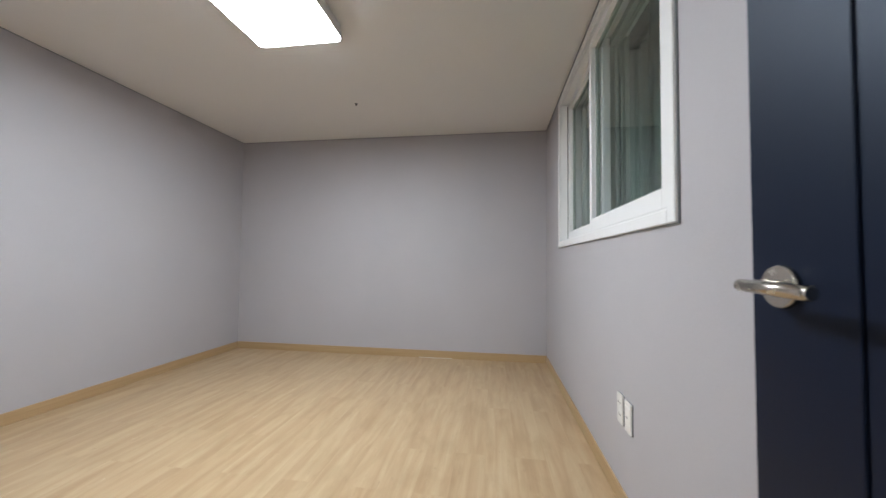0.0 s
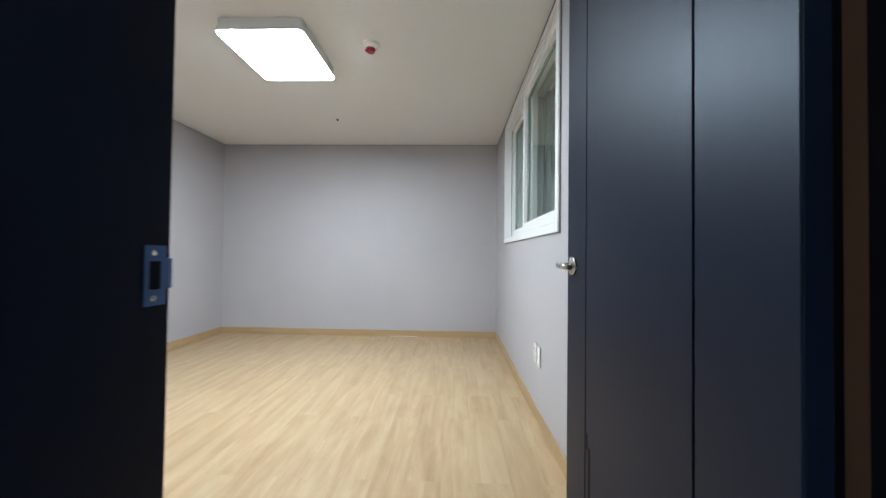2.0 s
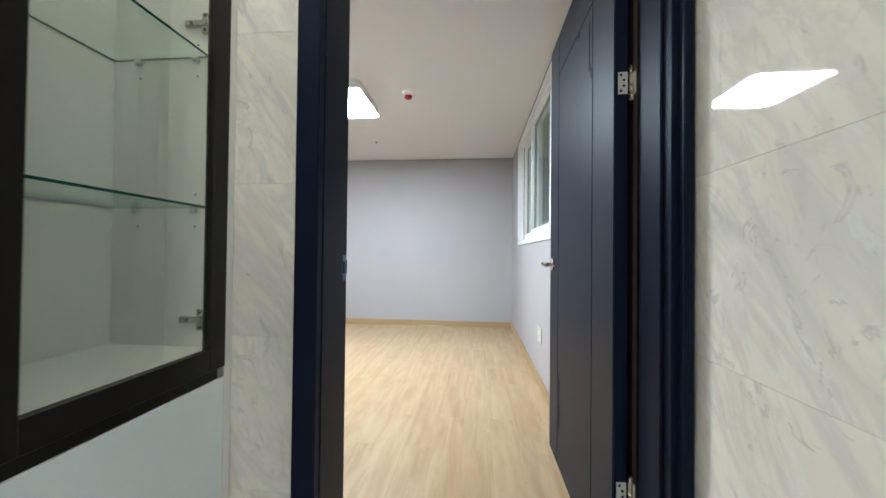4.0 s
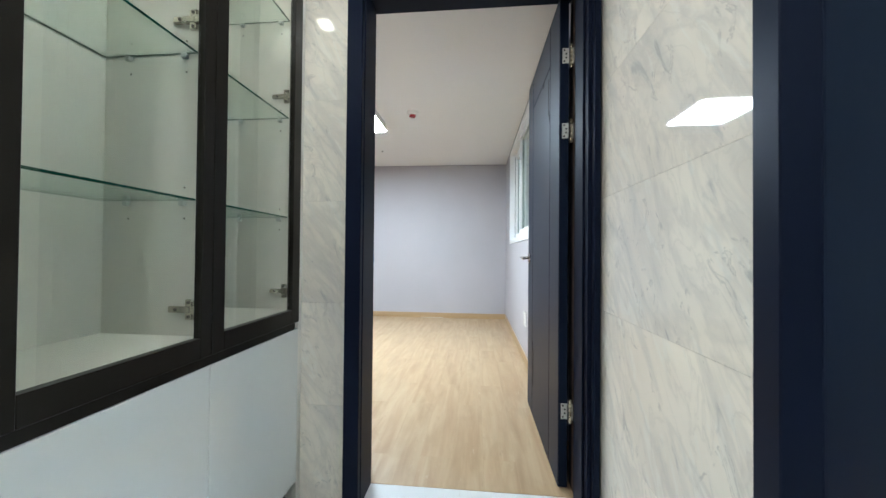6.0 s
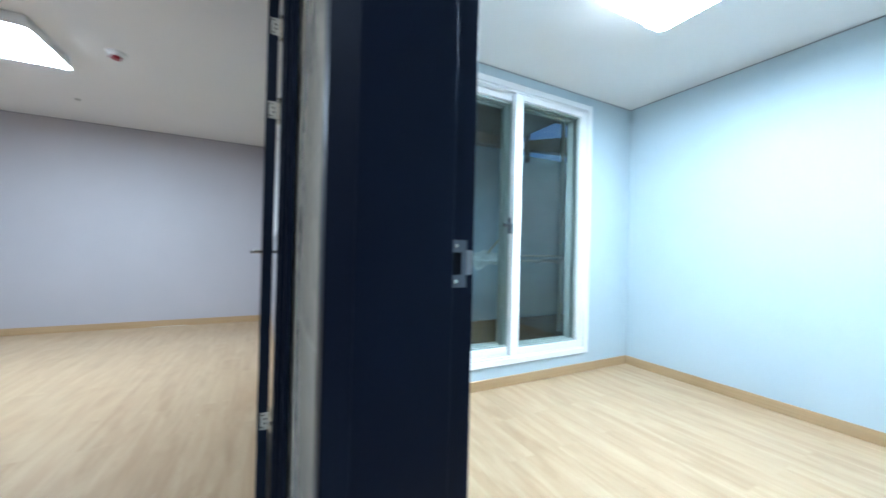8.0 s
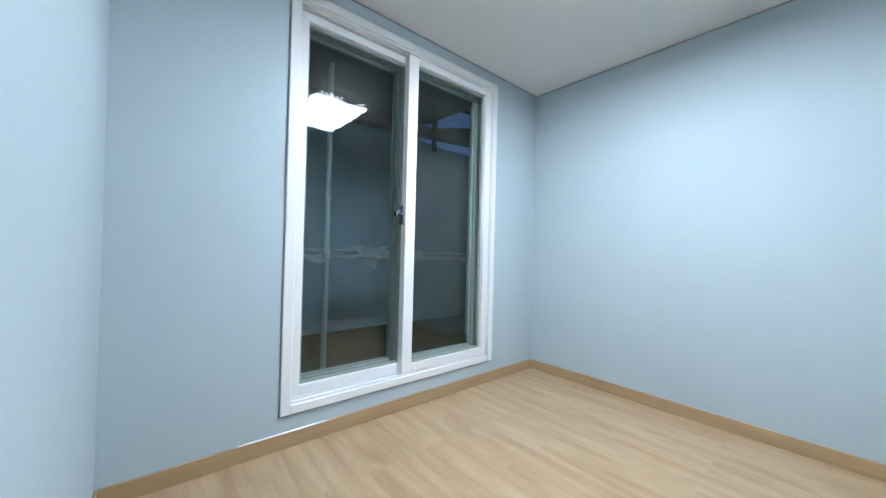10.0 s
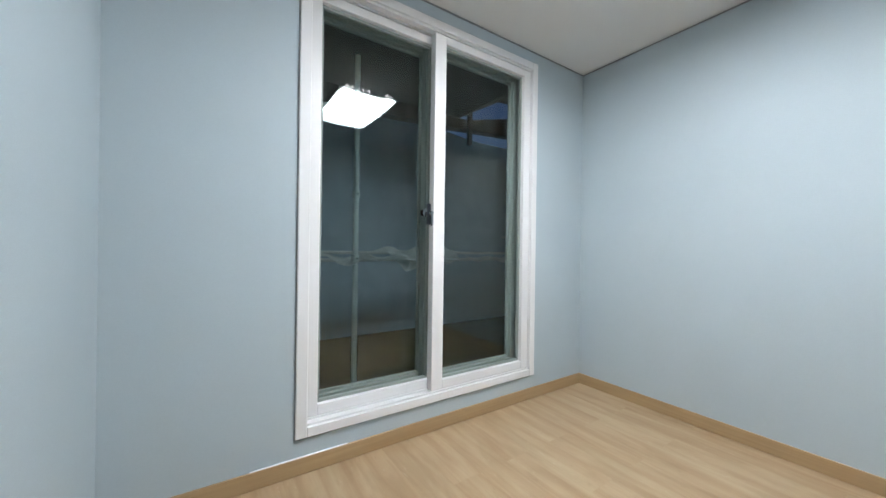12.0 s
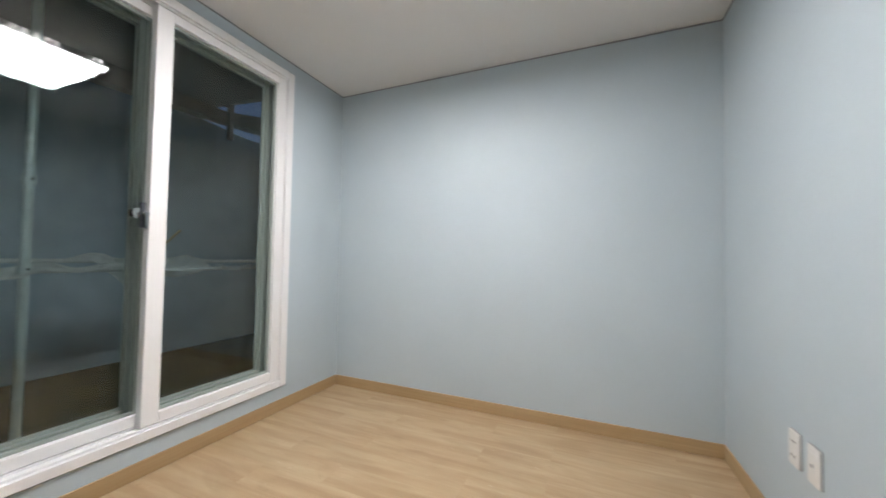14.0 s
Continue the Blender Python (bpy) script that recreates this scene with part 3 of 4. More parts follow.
door_frame_b()


def door_leaf():
    x0, x1, y0, y1, z0, z1 = 0.602, 0.640, 0.170, 1.003, 0.008, 2.055
    d = thing("door_1", (0.622, 0.6, z0), "navy laminate door leaf standing open against the grey room's wall", "door")
    f = x0 + 0.004
    gv = 0.0055
    ga, gb = 0.833, 0.354
    bm = bmesh.new()
    box(bm, (f, y0, z0), (x1, y1, z1), 0.001)
    part("core", bm, NAVY, d)
    # face panels, parted by grooves
    bm = bmesh.new()
    box(bm, (x0, y0, z0), (f - 0.0002, gb - gv / 2, z1), 0.0012)
    box(bm, (x0, gb + gv / 2, z0), (f - 0.0002, ga - gv / 2, 1.860 - gv / 2), 0.0012)
    box(bm, (x0, gb + gv / 2, 1.860 + gv / 2), (f - 0.0002, ga - gv / 2, z1), 0.0012)
    box(bm, (x0, ga + gv / 2, z0), (f - 0.0002, y1, z1), 0.0012)
    part("face_panel", bm, NAVY, d)
    for ya, yb, za, zb in ((0.380, 0.392, 1.64, 1.815), (0.367, 0.374, 1.612, 1.66), (0.355, 0.362, 1.595, 1.635), (0.793, 0.805, 0.19, 0.41),
                           (0.814, 0.821, 0.40, 0.445), (0.498, 0.507, 1.832, 1.853), (0.519, 0.528, 1.832, 1.853)):
        part("inlay", boxes(((x0 - 0.0012, ya, za), (x0 - 0.0002, yb, zb))), NAVY_DARK, d)
    # lever handles on both faces
    for s, fx in ((-1, x0), (1, x1)):
        yc, zc = 0.942, 0.947
        h = part("handle", rod(bmesh.new(), (fx + s * 0.0005, yc, zc), (fx + s * 0.009, yc, zc), 0.032, 0.030, 32), STEEL, d, "brushed nickel lever handle with a round rose", smooth="sides")
        bm = rod(bmesh.new(), (fx + s * 0.009, yc, zc), (fx + s * (0.045 if s < 0 else 0.030), yc, zc), 0.0095, None, 20)
        part("spindle", bm, STEEL, h, smooth="sides")
        off = s * (0.050 if s < 0 else 0.034)
        bm = rod(bmesh.new(), (fx + off, yc + 0.010, zc + 0.001), (fx + off, yc - 0.104, zc - 0.002), 0.0092, 0.0100, 24)
        rod(bm, (fx + off, yc - 0.1041, zc - 0.002), (fx + off, yc - 0.108, zc - 0.002), 0.0099, 0.0075, 24)
        rod(bm, (fx + off, yc + 0.0101, zc + 0.001), (fx + off, yc + 0.013, zc + 0.001), 0.0091, 0.0070, 24)
        part("lever", bm, STEEL, h, smooth="sides")
    # latch face on the free edge
    part("latch_plate", boxes(((0.611, y1 + 0.0003, 0.89), (0.633, y1 + 0.002, 1.0)), ((0.617, y1 + 0.002, 0.935), (0.628, y1 + 0.010, 0.957)), bevel=0.0005), STEEL, d)
    for z in (0.322, 1.490, 1.806):
        bm = bmesh.new()
        box(bm, (0.613, y0 - 0.0022, z - 0.032), (0.640, y0 - 0.0002, z + 0.032), 0.0008)
        box(bm, (0.6572, y0 - 0.012, z - 0.032), (0.6586, y0 + 0.004, z + 0.032), 0.0004)
        hp = part("hinge", bm, HINGE, d, "pale steel butt hinge")
        bm = bmesh.new()
        for k in range(5):
            za = z - 0.045 + k * 0.018
            rod(bm, (0.6500, y0 - 0.001, za + 0.0004), (0.6500, y0 - 0.001, za + 0.0176), 0.0060, None, 14)
        for e in (-1, 1):
            rod(bm, (0.6500, y0 - 0.001, z + e * 0.0452), (0.6500, y0 - 0.001, z + e * 0.0495), 0.0068, 0.004, 14)
        part("knuckle", bm, BRASS, hp, smooth="sides")
        for dz in (-0.023, -0.008, 0.008, 0.023):
            sx = 0.621 if abs(dz) > 0.02 else 0.629
            part("screw", rod(bmesh.new(), (sx, y0 - 0.0022, z + dz), (sx, y0 - 0.0030, z + dz), 0.0038, None, 10), NAVY_DARK, hp)
    return d


door_leaf()


# ---- windows ----
def window(name, axis, wall, out, u0, u1, z0, z1, front, rear, glass_z, label, glazing):
    """A double set of sliding sashes. wall: the plane of the room's wall; out: +1 outwards; front, rear: (outer u0, u1,
    stile widths). The outer pair of sashes has its shade put into a darker colour.
    """
    c = ((u0 + u1) / 2, wall, z0) if axis == "y" else (wall, (u0 + u1) / 2, z0)
    d = thing(name, c, label, "window", kind="structure")
    w = lambda a: wall + out * a
    bm = frame_of(bmesh.new(), axis, w(-0.014), w(-0.0005), u0, z0, u1, z1, 0.048, 0.048, 0.044, 0.046, 0.003)
    part("architrave", bm, VINYL, d)
    bm = frame_of(bmesh.new(), axis, w(-0.0062), w(-0.0004), u0 - 0.0045, z0 - 0.0045, u1 + 0.0045, z1 + 0.0045, 0.0044, 0.0044, 0.0044, 0.0044)
    part("seal", bm, SEAL, d, "grey silicone seam")
    # frame body with rails between the tracks
    bm = frame_of(bmesh.new(), axis, w(0.0), w(0.200), u0 + 0.021, z0 + 0.021, u1 - 0.021, z1 - 0.021, 0.027, 0.027, 0.022, 0.024)
    for a in (0.001, 0.0515, 0.1010, 0.1505):
        lo, hi = w(a), w(a + 0.0025)
        for za, zb in ((z0 + 0.0432, z0 + 0.053), (z1 - 0.056, z1 - 0.0452)):
            if axis == "y":
                box(bm, (u0 + 0.0485, lo, za), (u1 - 0.0485, hi, zb))
            else:
                box(bm, (lo, u0 + 0.0485, za), (hi, u1 - 0.0485, zb))
    part("window_frame", bm, VINYL, d)
    bm = bmesh.new()
    for a, b in ((0.0490, 0.0535), (0.0995, 0.1035)):
        for ua, ub in ((u0 + 0.0482, u0 + 0.0505), (u1 - 0.0505, u1 - 0.0482)):
            lo, hi = w(a), w(b)
            if axis == "y":
                box(bm, (ua, lo, z0 + 0.054), (ub, hi, z1 - 0.057))
            else:
                box(bm, (lo, ua, z0 + 0.054), (hi, ub, z1 - 0.057))
    part("brush_seal", bm, BRUSH, d, "dark brush seal in the jamb")
    gz0, gz1 = glass_z
    sz0, sz1 = z0 + 0.054, z1 - 0.057
    for pair, off in ((0, 0.0), (1, 0.099)):
        for (a, b, sl, sr), dep in ((front, 0.0045), (rear, 0.0550)):
            if pair:
                dep = dep + off
            lo, hi = w(dep), w(dep + 0.0445)
            bm = frame_of(bmesh.new(), axis, lo, hi, a, sz0, b, sz1, sl, sr, gz0 - sz0, sz1 - gz1, 0.002)
            s = part("sash", bm, VINYL_SHADED if pair else VINYL, d, "outer sash with its shade in the colour" if pair else "")
            bm = frame_of(bmesh.new(), axis, w(dep + 0.024), w(dep + 0.041), a + sl - 0.001, gz0 - 0.001, b - sr + 0.001, gz1 + 0.001, 0.014, 0.014, 0.014, 0.014)
            part("gasket", bm, GASKET, s)
            bm = bmesh.new()
            mid = w(dep + 0.0335)
            if axis == "y":
                q = [(a + sl, mid, gz0), (b - sr, mid, gz0), (b - sr, mid, gz1), (a + sl, mid, gz1)]
            else:
                q = [(mid, a + sl, gz0), (mid, b - sr, gz0), (mid, b - sr, gz1), (mid, a + sl, gz1)]
            bm.faces.new([bm.verts.new(p) for p in q])
            pane = part("pane", bm, glazing, s)
            pane.visible_shadow = False
    return d


win_b = window("window_1", "y", BY1, 1, WB[0], WB[1], WB[2], WB[3], (2.243, 2.988, 0.072, 0.058), (1.593, 2.300, 0.064, 0.040), (0.262, 2.120), "tall white vinyl sliding window with double sashes in the blue wall", PANE)
win_a = window("window_2", "x", AX1, 1, WA[0], WA[1], WA[2], WA[3], (1.483, 2.375, 0.066, 0.038), (2.320, 3.176, 0.062, 0.060), (1.218, 2.165), "white vinyl sliding window with double sashes in the grey wall", PANE_A)

bm = boxes(((2.2235, BY1 + 0.030, 1.120), (2.2428, BY1 + 0.050, 1.235)), bevel=0.003)
latch = part("latch", bm, STEEL_DARK, win_b, "chrome crescent latch on a dark base")
part("boss", rod(bmesh.new(), (2.2335, BY1 + 0.0295, 1.182), (2.2335, BY1 + 0.012, 1.182), 0.011, 0.0095, 20), CHROME, latch, smooth="sides")
bm = prism(bmesh.new(), [(2.2275, 1.176), (2.2300, 1.120), (2.2345, 1.112), (2.2395, 1.116), (2.2405, 1.130), (2.2395, 1.176)], "y", BY1 + 0.004, BY1 + 0.0115)
rod(bm, (2.2335, BY1 + 0.0118, 1.182), (2.2335, BY1 + 0.003, 1.182), 0.0105, 0.009, 20)
part("lever", bm, CHROME, latch)
part("hook", prism(bmesh.new(), [(2.212 + 0.018 * math.cos(radians(a)), 1.184 + 0.024 * math.sin(radians(a))) for a in range(60, 301, 20)], "y", BY1 + 0.036, BY1 + 0.042), CHROME, latch)
part("keeper", boxes(((2.188, BY1 + 0.040, 1.166), (2.206, BY1 + 0.0548, 1.198)), bevel=0.003), BLACKFRAME, latch)


# ---- lamps ----
def ceiling_lamp(x0, y0, x1, y1, mat, label, low=0.078, beads=(), rim=PLASTIC):
    cx, cy = (x0 + x1) / 2, (y0 + y1) / 2
    d = thing("ceiling_light", (cx, cy, H), label, "ceiling light")
    part("housing", prism(bmesh.new(), rounded(x0 + 0.008, y0 + 0.008, x1 - 0.008, y1 - 0.008, 0.03), "z", H - low + 0.033, H - 0.0005), PLASTIC, d)
    part("rim", prism(bmesh.new(), rounded(x0, y0, x1, y1, 0.034), "z", H - low + 0.0042, H - low + 0.0328), rim, d, "slim rim round the lamp")
    part("diffuser", prism(bmesh.new(), rounded(x0 + 0.006, y0 + 0.006, x1 - 0.006, y1 - 0.006, 0.031), "z", H - low, H - low + 0.0040), mat, d, "glowing white acrylic diffuser")
    for u in beads:
        bm = bmesh.new()
        bmesh.ops.create_icosphere(bm, subdivisions=2, radius=0.012, matrix=Matrix.Translation((x0 + (x1 - x0) * u, y1 + 0.008, H - low + 0.022)))
        part("bead", bm, GLOW_BEAD, d, "clear acrylic bead lit from within", smooth=True)
    return d


ceiling_lamp(-1.172, 1.632, -0.664, 2.192, GLOW_A, "flat rectangular LED ceiling light on the grey room's ceiling")
ceiling_lamp(2.045, -0.735, 2.530, -0.120, GLOW_B, "flat LED ceiling light with rim beads on the blue room's ceiling", 0.092, (0.11, 0.20, 0.29, 0.38, 0.46, 0.80, 0.87), RIM)
ceiling_lamp(-0.25, -3.1, 0.25, -2.6, GLOW_H, "flat square LED ceiling light on the hall ceiling")
for dx, dy in ((0.0, -0.70), (-0.1, -1.60)):
    dl = thing("downlight", (dx, dy, H), "small square recessed downlight in the hall ceiling", "downlight", group="hall downlights")
    part("bezel", boxes(((dx - 0.06, dy - 0.06, H - 0.006), (dx + 0.06, dy + 0.06, H - 0.0005)), bevel=0.002), PLASTIC, dl)
    part("diffuser", boxes(((dx - 0.046, dy - 0.046, H - 0.009), (dx + 0.046, dy + 0.046, H - 0.0062))), GLOW_DL, dl)

# ---- ceiling fittings ----
det = thing("fire_detector", (-0.343, 1.897, H), "white round heat detector with a red cap on the ceiling", "fire detector")
part("base", rod(bmesh.new(), (-0.343, 1.897, H - 0.018), (-0.343, 1.897, H - 0.0005), 0.050, 0.056, 32), PLASTIC, det)
part("ring", rod(bmesh.new(), (-0.343, 1.897, H - 0.030), (-0.343, 1.897, H - 0.0182), 0.032, 0.046, 32), PLASTIC, det)
bm = rod(bmesh.new(), (-0.343, 1.897, H - 0.050), (-0.343, 1.897, H - 0.0302), 0.024, 0.030, 24)
box(bm, (-0.378, 1.890, H - 0.046), (-0.362, 1.904, H - 0.034), 0.002)
part("cap", bm, RED, det, "dark red plastic cap")
hb = thing("cable_stub", (-0.963, 3.103, H), "short dark cable stub hanging out of a hole in the ceiling", "cable stub")
part("cable", rod(bmesh.new(), (-0.963, 3.103, H - 0.016), (-0.963, 3.103, H - 0.0003), 0.007, 0.009, 12), PLASTIC_DARK, hb)
part("collar", rod(bmesh.new(), (-0.963, 3.103, H - 0.003), (-0.963, 3.103, H - 0.0003), 0.012, 0.013, 16), TAUPE, hb)


# ---- sockets ----
def outlet(axis, wall, s, uc, zc, duplex, label):
    c = (wall, uc, zc) if axis == "x" else (uc, wall, zc)
    d = thing("wall_socket", c, label, "wall socket", group="wall sockets")
    hw, hh = 0.031, 0.058
    def pl(u0, v0, u1, v1, a, b, r, mat, name, parent, lab=""):
        bm = prism(bmesh.new(), rounded(uc + u0, zc + v0, uc + u1, zc + v1, r), axis, min(wall + s * a, wall + s * b), max(wall + s * a, wall + s * b))
        return part(name, bm, mat, parent, lab)
    pl(-hw - 0.002, -hh - 0.002, hw + 0.002, hh + 0.002, 0.0004, 0.004, 0.006, SEAL, "backing", d)
    pl(-hw, -hh, hw, hh, 0.0042, 0.009, 0.006, PLASTIC, "cover_plate", d)
    if duplex:
        for dz in (-0.024, 0.024):
            so = pl(-0.019, dz - 0.019, 0.019, dz + 0.019, 0.0092, 0.0102, 0.018, PLASTIC, "socket", d)
            bm = bmesh.new()
            for du in (-0.0095, 0.0095):
                p = (wall + s * 0.0103, uc + du, zc + dz) if axis == "x" else (uc + du, wall + s * 0.0103, zc + dz)
                q = (wall + s * 0.0108, uc + du, zc + dz) if axis == "x" else (uc + du, wall + s * 0.0108, zc + dz)
                rod(bm, p, q, 0.0042, None, 10)
            part("pin_hole", bm, PLASTIC_DARK, so)
    else:
        ins = pl(-0.022, -0.040, 0.022, 0.040, 0.0092, 0.0112, 0.003, PLASTIC, "insert", d)
        pl(-0.006, -0.006, 0.006, 0.006, 0.0113, 0.0125, 0.0055, TAUPE, "jack", ins)
    return d


outlet("x", AX1, -1, 1.895, 0.390, True, "white duplex power socket low on the grey wall")
outlet("x", AX1, -1, 1.812, 0.388, False, "white communication socket with one jack low on the grey wall")
outlet("y", BY0, 1, 2.880, 0.378, True, "white duplex power socket low on the blue wall")
outlet("y", BY0, 1, 2.768, 0.378, False, "white communication socket with one jack low on the blue wall")


# ---- cabinet ----
CF = -0.420          # front plane of the glass doors
CBK = -0.728         # inner back
YE, YM, YS = -0.034, -0.480, -0.899


def upper_cabinet():
    z0, z1 = 0.705, 2.125
    d = thing("glass_cabinet", ((CF + CBK) / 2, YM, z0), "white display cabinet with black-framed glass doors and glass shelves, empty", "cabinet")
    t = 0.018
    part("back_panel", boxes(((CBK - 0.008, YS, z0), (CBK, YE, z1))), CARCASS, d)
    for y in (YE - t, YM - t / 2, YS):
        part("side_panel", boxes(((CBK + 0.0005, y, z0), (CF - 0.024, y + t, z1)), bevel=0.0008), CARCASS, d)
    for ya, yb in ((YM + t / 2 + 0.0005, YE - t - 0.0005), (YS + t + 0.0005, YM - t / 2 - 0.0005)):
        part("bottom_panel", boxes(((CBK + 0.0005, ya, z0), (CF - 0.024, yb, z0 + 0.050)), bevel=0.0008), CARCASS, d)
        part("top_panel", boxes(((CBK + 0.0005, ya, z1 - t), (CF - 0.024, yb, z1)), bevel=0.0008), CARCASS, d)
        for z in (1.105, 1.486, 1.862):
            sh = part("shelf", boxes(((CBK + 0.003, ya + 0.001, z - 0.0025), (CF - 0.0445, yb - 0.001, z + 0.0025))), SHELFGLASS, d, "clear glass shelf")
            part("front_edge", boxes(((CF - 0.0443, ya + 0.001, z - 0.0028), (CF - 0.043, yb - 0.001, z + 0.0028))), GREENEDGE, sh, "green polished glass edge")
            bm = boxes(((CBK + 0.003, ya + 0.0003, z - 0.0022), (CF - 0.045, ya + 0.0009, z + 0.0022)), ((CBK + 0.003, yb - 0.0009, z - 0.0022), (CF - 0.045, yb - 0.0003, z + 0.0022)), ((CBK + 0.001, ya + 0.001, z - 0.0022), (CBK + 0.0025, yb - 0.001, z + 0.0022)))
            part("side_edge", bm, EDGE_DULL, sh)
            for x in (CBK + 0.075, CF - 0.075):
                for yw, dd in ((ya, 1), (yb, -1)):
                    part("shelf_clip", boxes(((x - 0.008, yw, z - 0.016), (x + 0.008, yw + dd * 0.012, z - 0.003)), bevel=0.002), CLEARPLASTIC, d)
    for z in (1.105, 1.486, 1.862):
        for x in (CBK + 0.075, CF - 0.075):
            for yw, dd in ((YE - t, -1), (YM - t / 2, -1)):
                for dz in (0.032, -0.048):
                    part("peg_hole", rod(bmesh.new(), (x, yw + dd * 0.0002, z + dz), (x, yw + dd * 0.0008, z + dz), 0.0028, None, 8), PLASTIC_DARK, d)
    for yc in (-0.335, -0.78):
        lt = part("downlight", boxes(((-0.535, yc - 0.052, z1 - t - 0.005), (-0.431 - 0.02, yc + 0.052, z1 - t - 0.0005)), bevel=0.0015), PLASTIC, d, "small square warm downlight")
        part("diffuser", boxes(((-0.525, yc - 0.041, z1 - t - 0.008), (-0.461, yc + 0.041, z1 - t - 0.0053))), GLOW_D, lt)
    for ya, yb in ((YM + 0.001, YE - 0.001), (YS + 0.001, YM - 0.001)):
        g = (ya + (0.044 if yb > -0.1 else 0.035), yb - (0.052 if yb > -0.1 else 0.035))
        bm = frame_of(bmesh.new(), "x", CF - 0.021, CF, ya, z0, yb, z1, 0.044 if yb > -0.1 else 0.035, 0.052 if yb > -0.1 else 0.035, 0.052, 0.05, 0.0012)
        dr = part("door", bm, BLACKFRAME, d, "black aluminium framed glass door")
        bm = bmesh.new()
        bm.faces.new([bm.verts.new(p) for p in ((CF - 0.008, g[0], z0 + 0.052), (CF - 0.008, g[1], z0 + 0.052), (CF - 0.008, g[1], z1 - 0.05), (CF - 0.008, g[0], z1 - 0.05))])
        pn = part("pane", bm, CABPANE, dr, "slightly smoky glass pane")
        pn.visible_shadow = False
        wall_y = yb - 0.009 if yb < -0.1 else YE - t
        for z in (0.824, 1.568, 2.03):
            hy = wall_y
            bm = boxes(((CF - 0.105, hy - 0.012, z - 0.008), (CF - 0.045, hy - 0.0005, z + 0.008)), ((CF - 0.060, hy - 0.010, z - 0.026), (CF - 0.040, hy - 0.0006, z + 0.026)), ((CF - 0.044, hy - 0.014, z - 0.011), (CF - 0.022, hy - 0.002, z + 0.011)), bevel=0.0015)
            hg = part("hinge", bm, STEEL, dr, "nickel concealed hinge")
            for px, py, dz in ((0.085, 0.012, 0.0), (0.050, 0.010, 0.018), (0.050, 0.010, -0.018)):
                part("screw", rod(bmesh.new(), (CF - px, hy - py, z + dz), (CF - px, hy - py - 0.0015, z + dz), 0.004, None, 10), PLASTIC_DARK, hg)
    return d


def lower_cabinet():
    d = thing("base_cabinet", ((CF + CBK) / 2, YM, 0), "white gloss base cabinet with handleless doors", "cabinet")
    part("carcass", boxes(((CBK, YS, 0.09), (CF - 0.022, YE, 0.700))), CARCASS, d)
    part("finger_groove", boxes(((CF - 0.0215, YS, 0.680), (CF - 0.006, YE - 0.020, 0.7045))), BLACKFRAME, d, "black finger groove rail")
    part("plinth", boxes(((CF - 0.060, YS, 0.0), (CF - 0.045, YE, 0.0895))), BLACKFRAME, d)
    for ya, yb in ((YM + 0.0012, YE - 0.001), (YS + 0.001, YM - 0.0012)):
        part("door", boxes(((CF - 0.0215, ya, 0.095), (CF - 0.003, yb, 0.6785)), bevel=0.0012), WHITEGLOSS, d, "white gloss door")
    return d


upper_cabinet()
lower_cabinet()
part("filler_panel", boxes(((CBK, YS, 2.126), (CF - 0.006, YE, H - 0.001)), bevel=0.001), CARCASS, label="pale filler panel between the cabinet and the ceiling", origin=((CF + CBK) / 2, YM, 2.126), category="panel", kind="structure")
part("filler_panel", boxes(((CBK, YE + 0.001, 0.0), (CF - 0.004, -0.0065, H - 0.001)), bevel=0.001), CARCASS, label="pale filler panel between the cabinet and the marble", origin=((CF + CBK) / 2, -0.02, 0), category="panel", kind="structure")

# ---- outside ----
part("ground", boxes(((-80, -60, -3.4), (80, 120, -3.3))), CONCRETE, label="dark paved ground far below the windows", origin=(0, 0, -3.3), category="ground", kind="structure")
part("pavement", boxes(((0.95, 0.96, -0.32), (5.6, 3.39, -0.12))), YARD_PAVING, label="mottled dark paved yard outside the windows", origin=(3, 2, -0.12), category="pavement", kind="structure")
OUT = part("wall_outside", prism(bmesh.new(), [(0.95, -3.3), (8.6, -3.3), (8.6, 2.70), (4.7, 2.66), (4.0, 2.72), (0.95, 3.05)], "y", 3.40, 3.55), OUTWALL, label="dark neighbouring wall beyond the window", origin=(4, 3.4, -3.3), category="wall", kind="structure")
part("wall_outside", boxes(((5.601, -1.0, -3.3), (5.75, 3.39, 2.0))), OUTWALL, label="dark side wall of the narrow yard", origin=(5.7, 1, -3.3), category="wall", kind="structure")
part("canopy", prism(bmesh.new(), [(0.95, 2.53), (3.70, 2.56), (4.40, 2.95), (7.5, 3.1), (7.5, 3.5), (0.95, 3.3)], "y", 1.10, 2.62), ROOFDARK, label="dark boarded canopy over the yard", origin=(3, 2, 2.5), category="canopy", kind="structure")
part("beam", prism(bmesh.new(), [(0.95, 2.28), (3.6, 2.40), (4.5, 2.46), (7.5, 2.50), (7.5, 2.68), (4.5, 2.70), (3.75, 2.52), (0.95, 2.525)], "y", 2.45, 2.58), ROOFDARK, label="dark beam under the canopy", origin=(3, 2.5, 2.3), category="beam", kind="structure")


part("beam_hanger", boxes(((3.75, 2.40, 2.22), (3.80, 2.445, 2.66)), ((3.40, 2.40, 2.555), (3.7495, 2.44, 2.59)), bevel=0.003), ROOFDARK, label="dark steel hanger under the canopy beam", origin=(3.77, 2.42, 2.66), category="bracket", kind="structure")


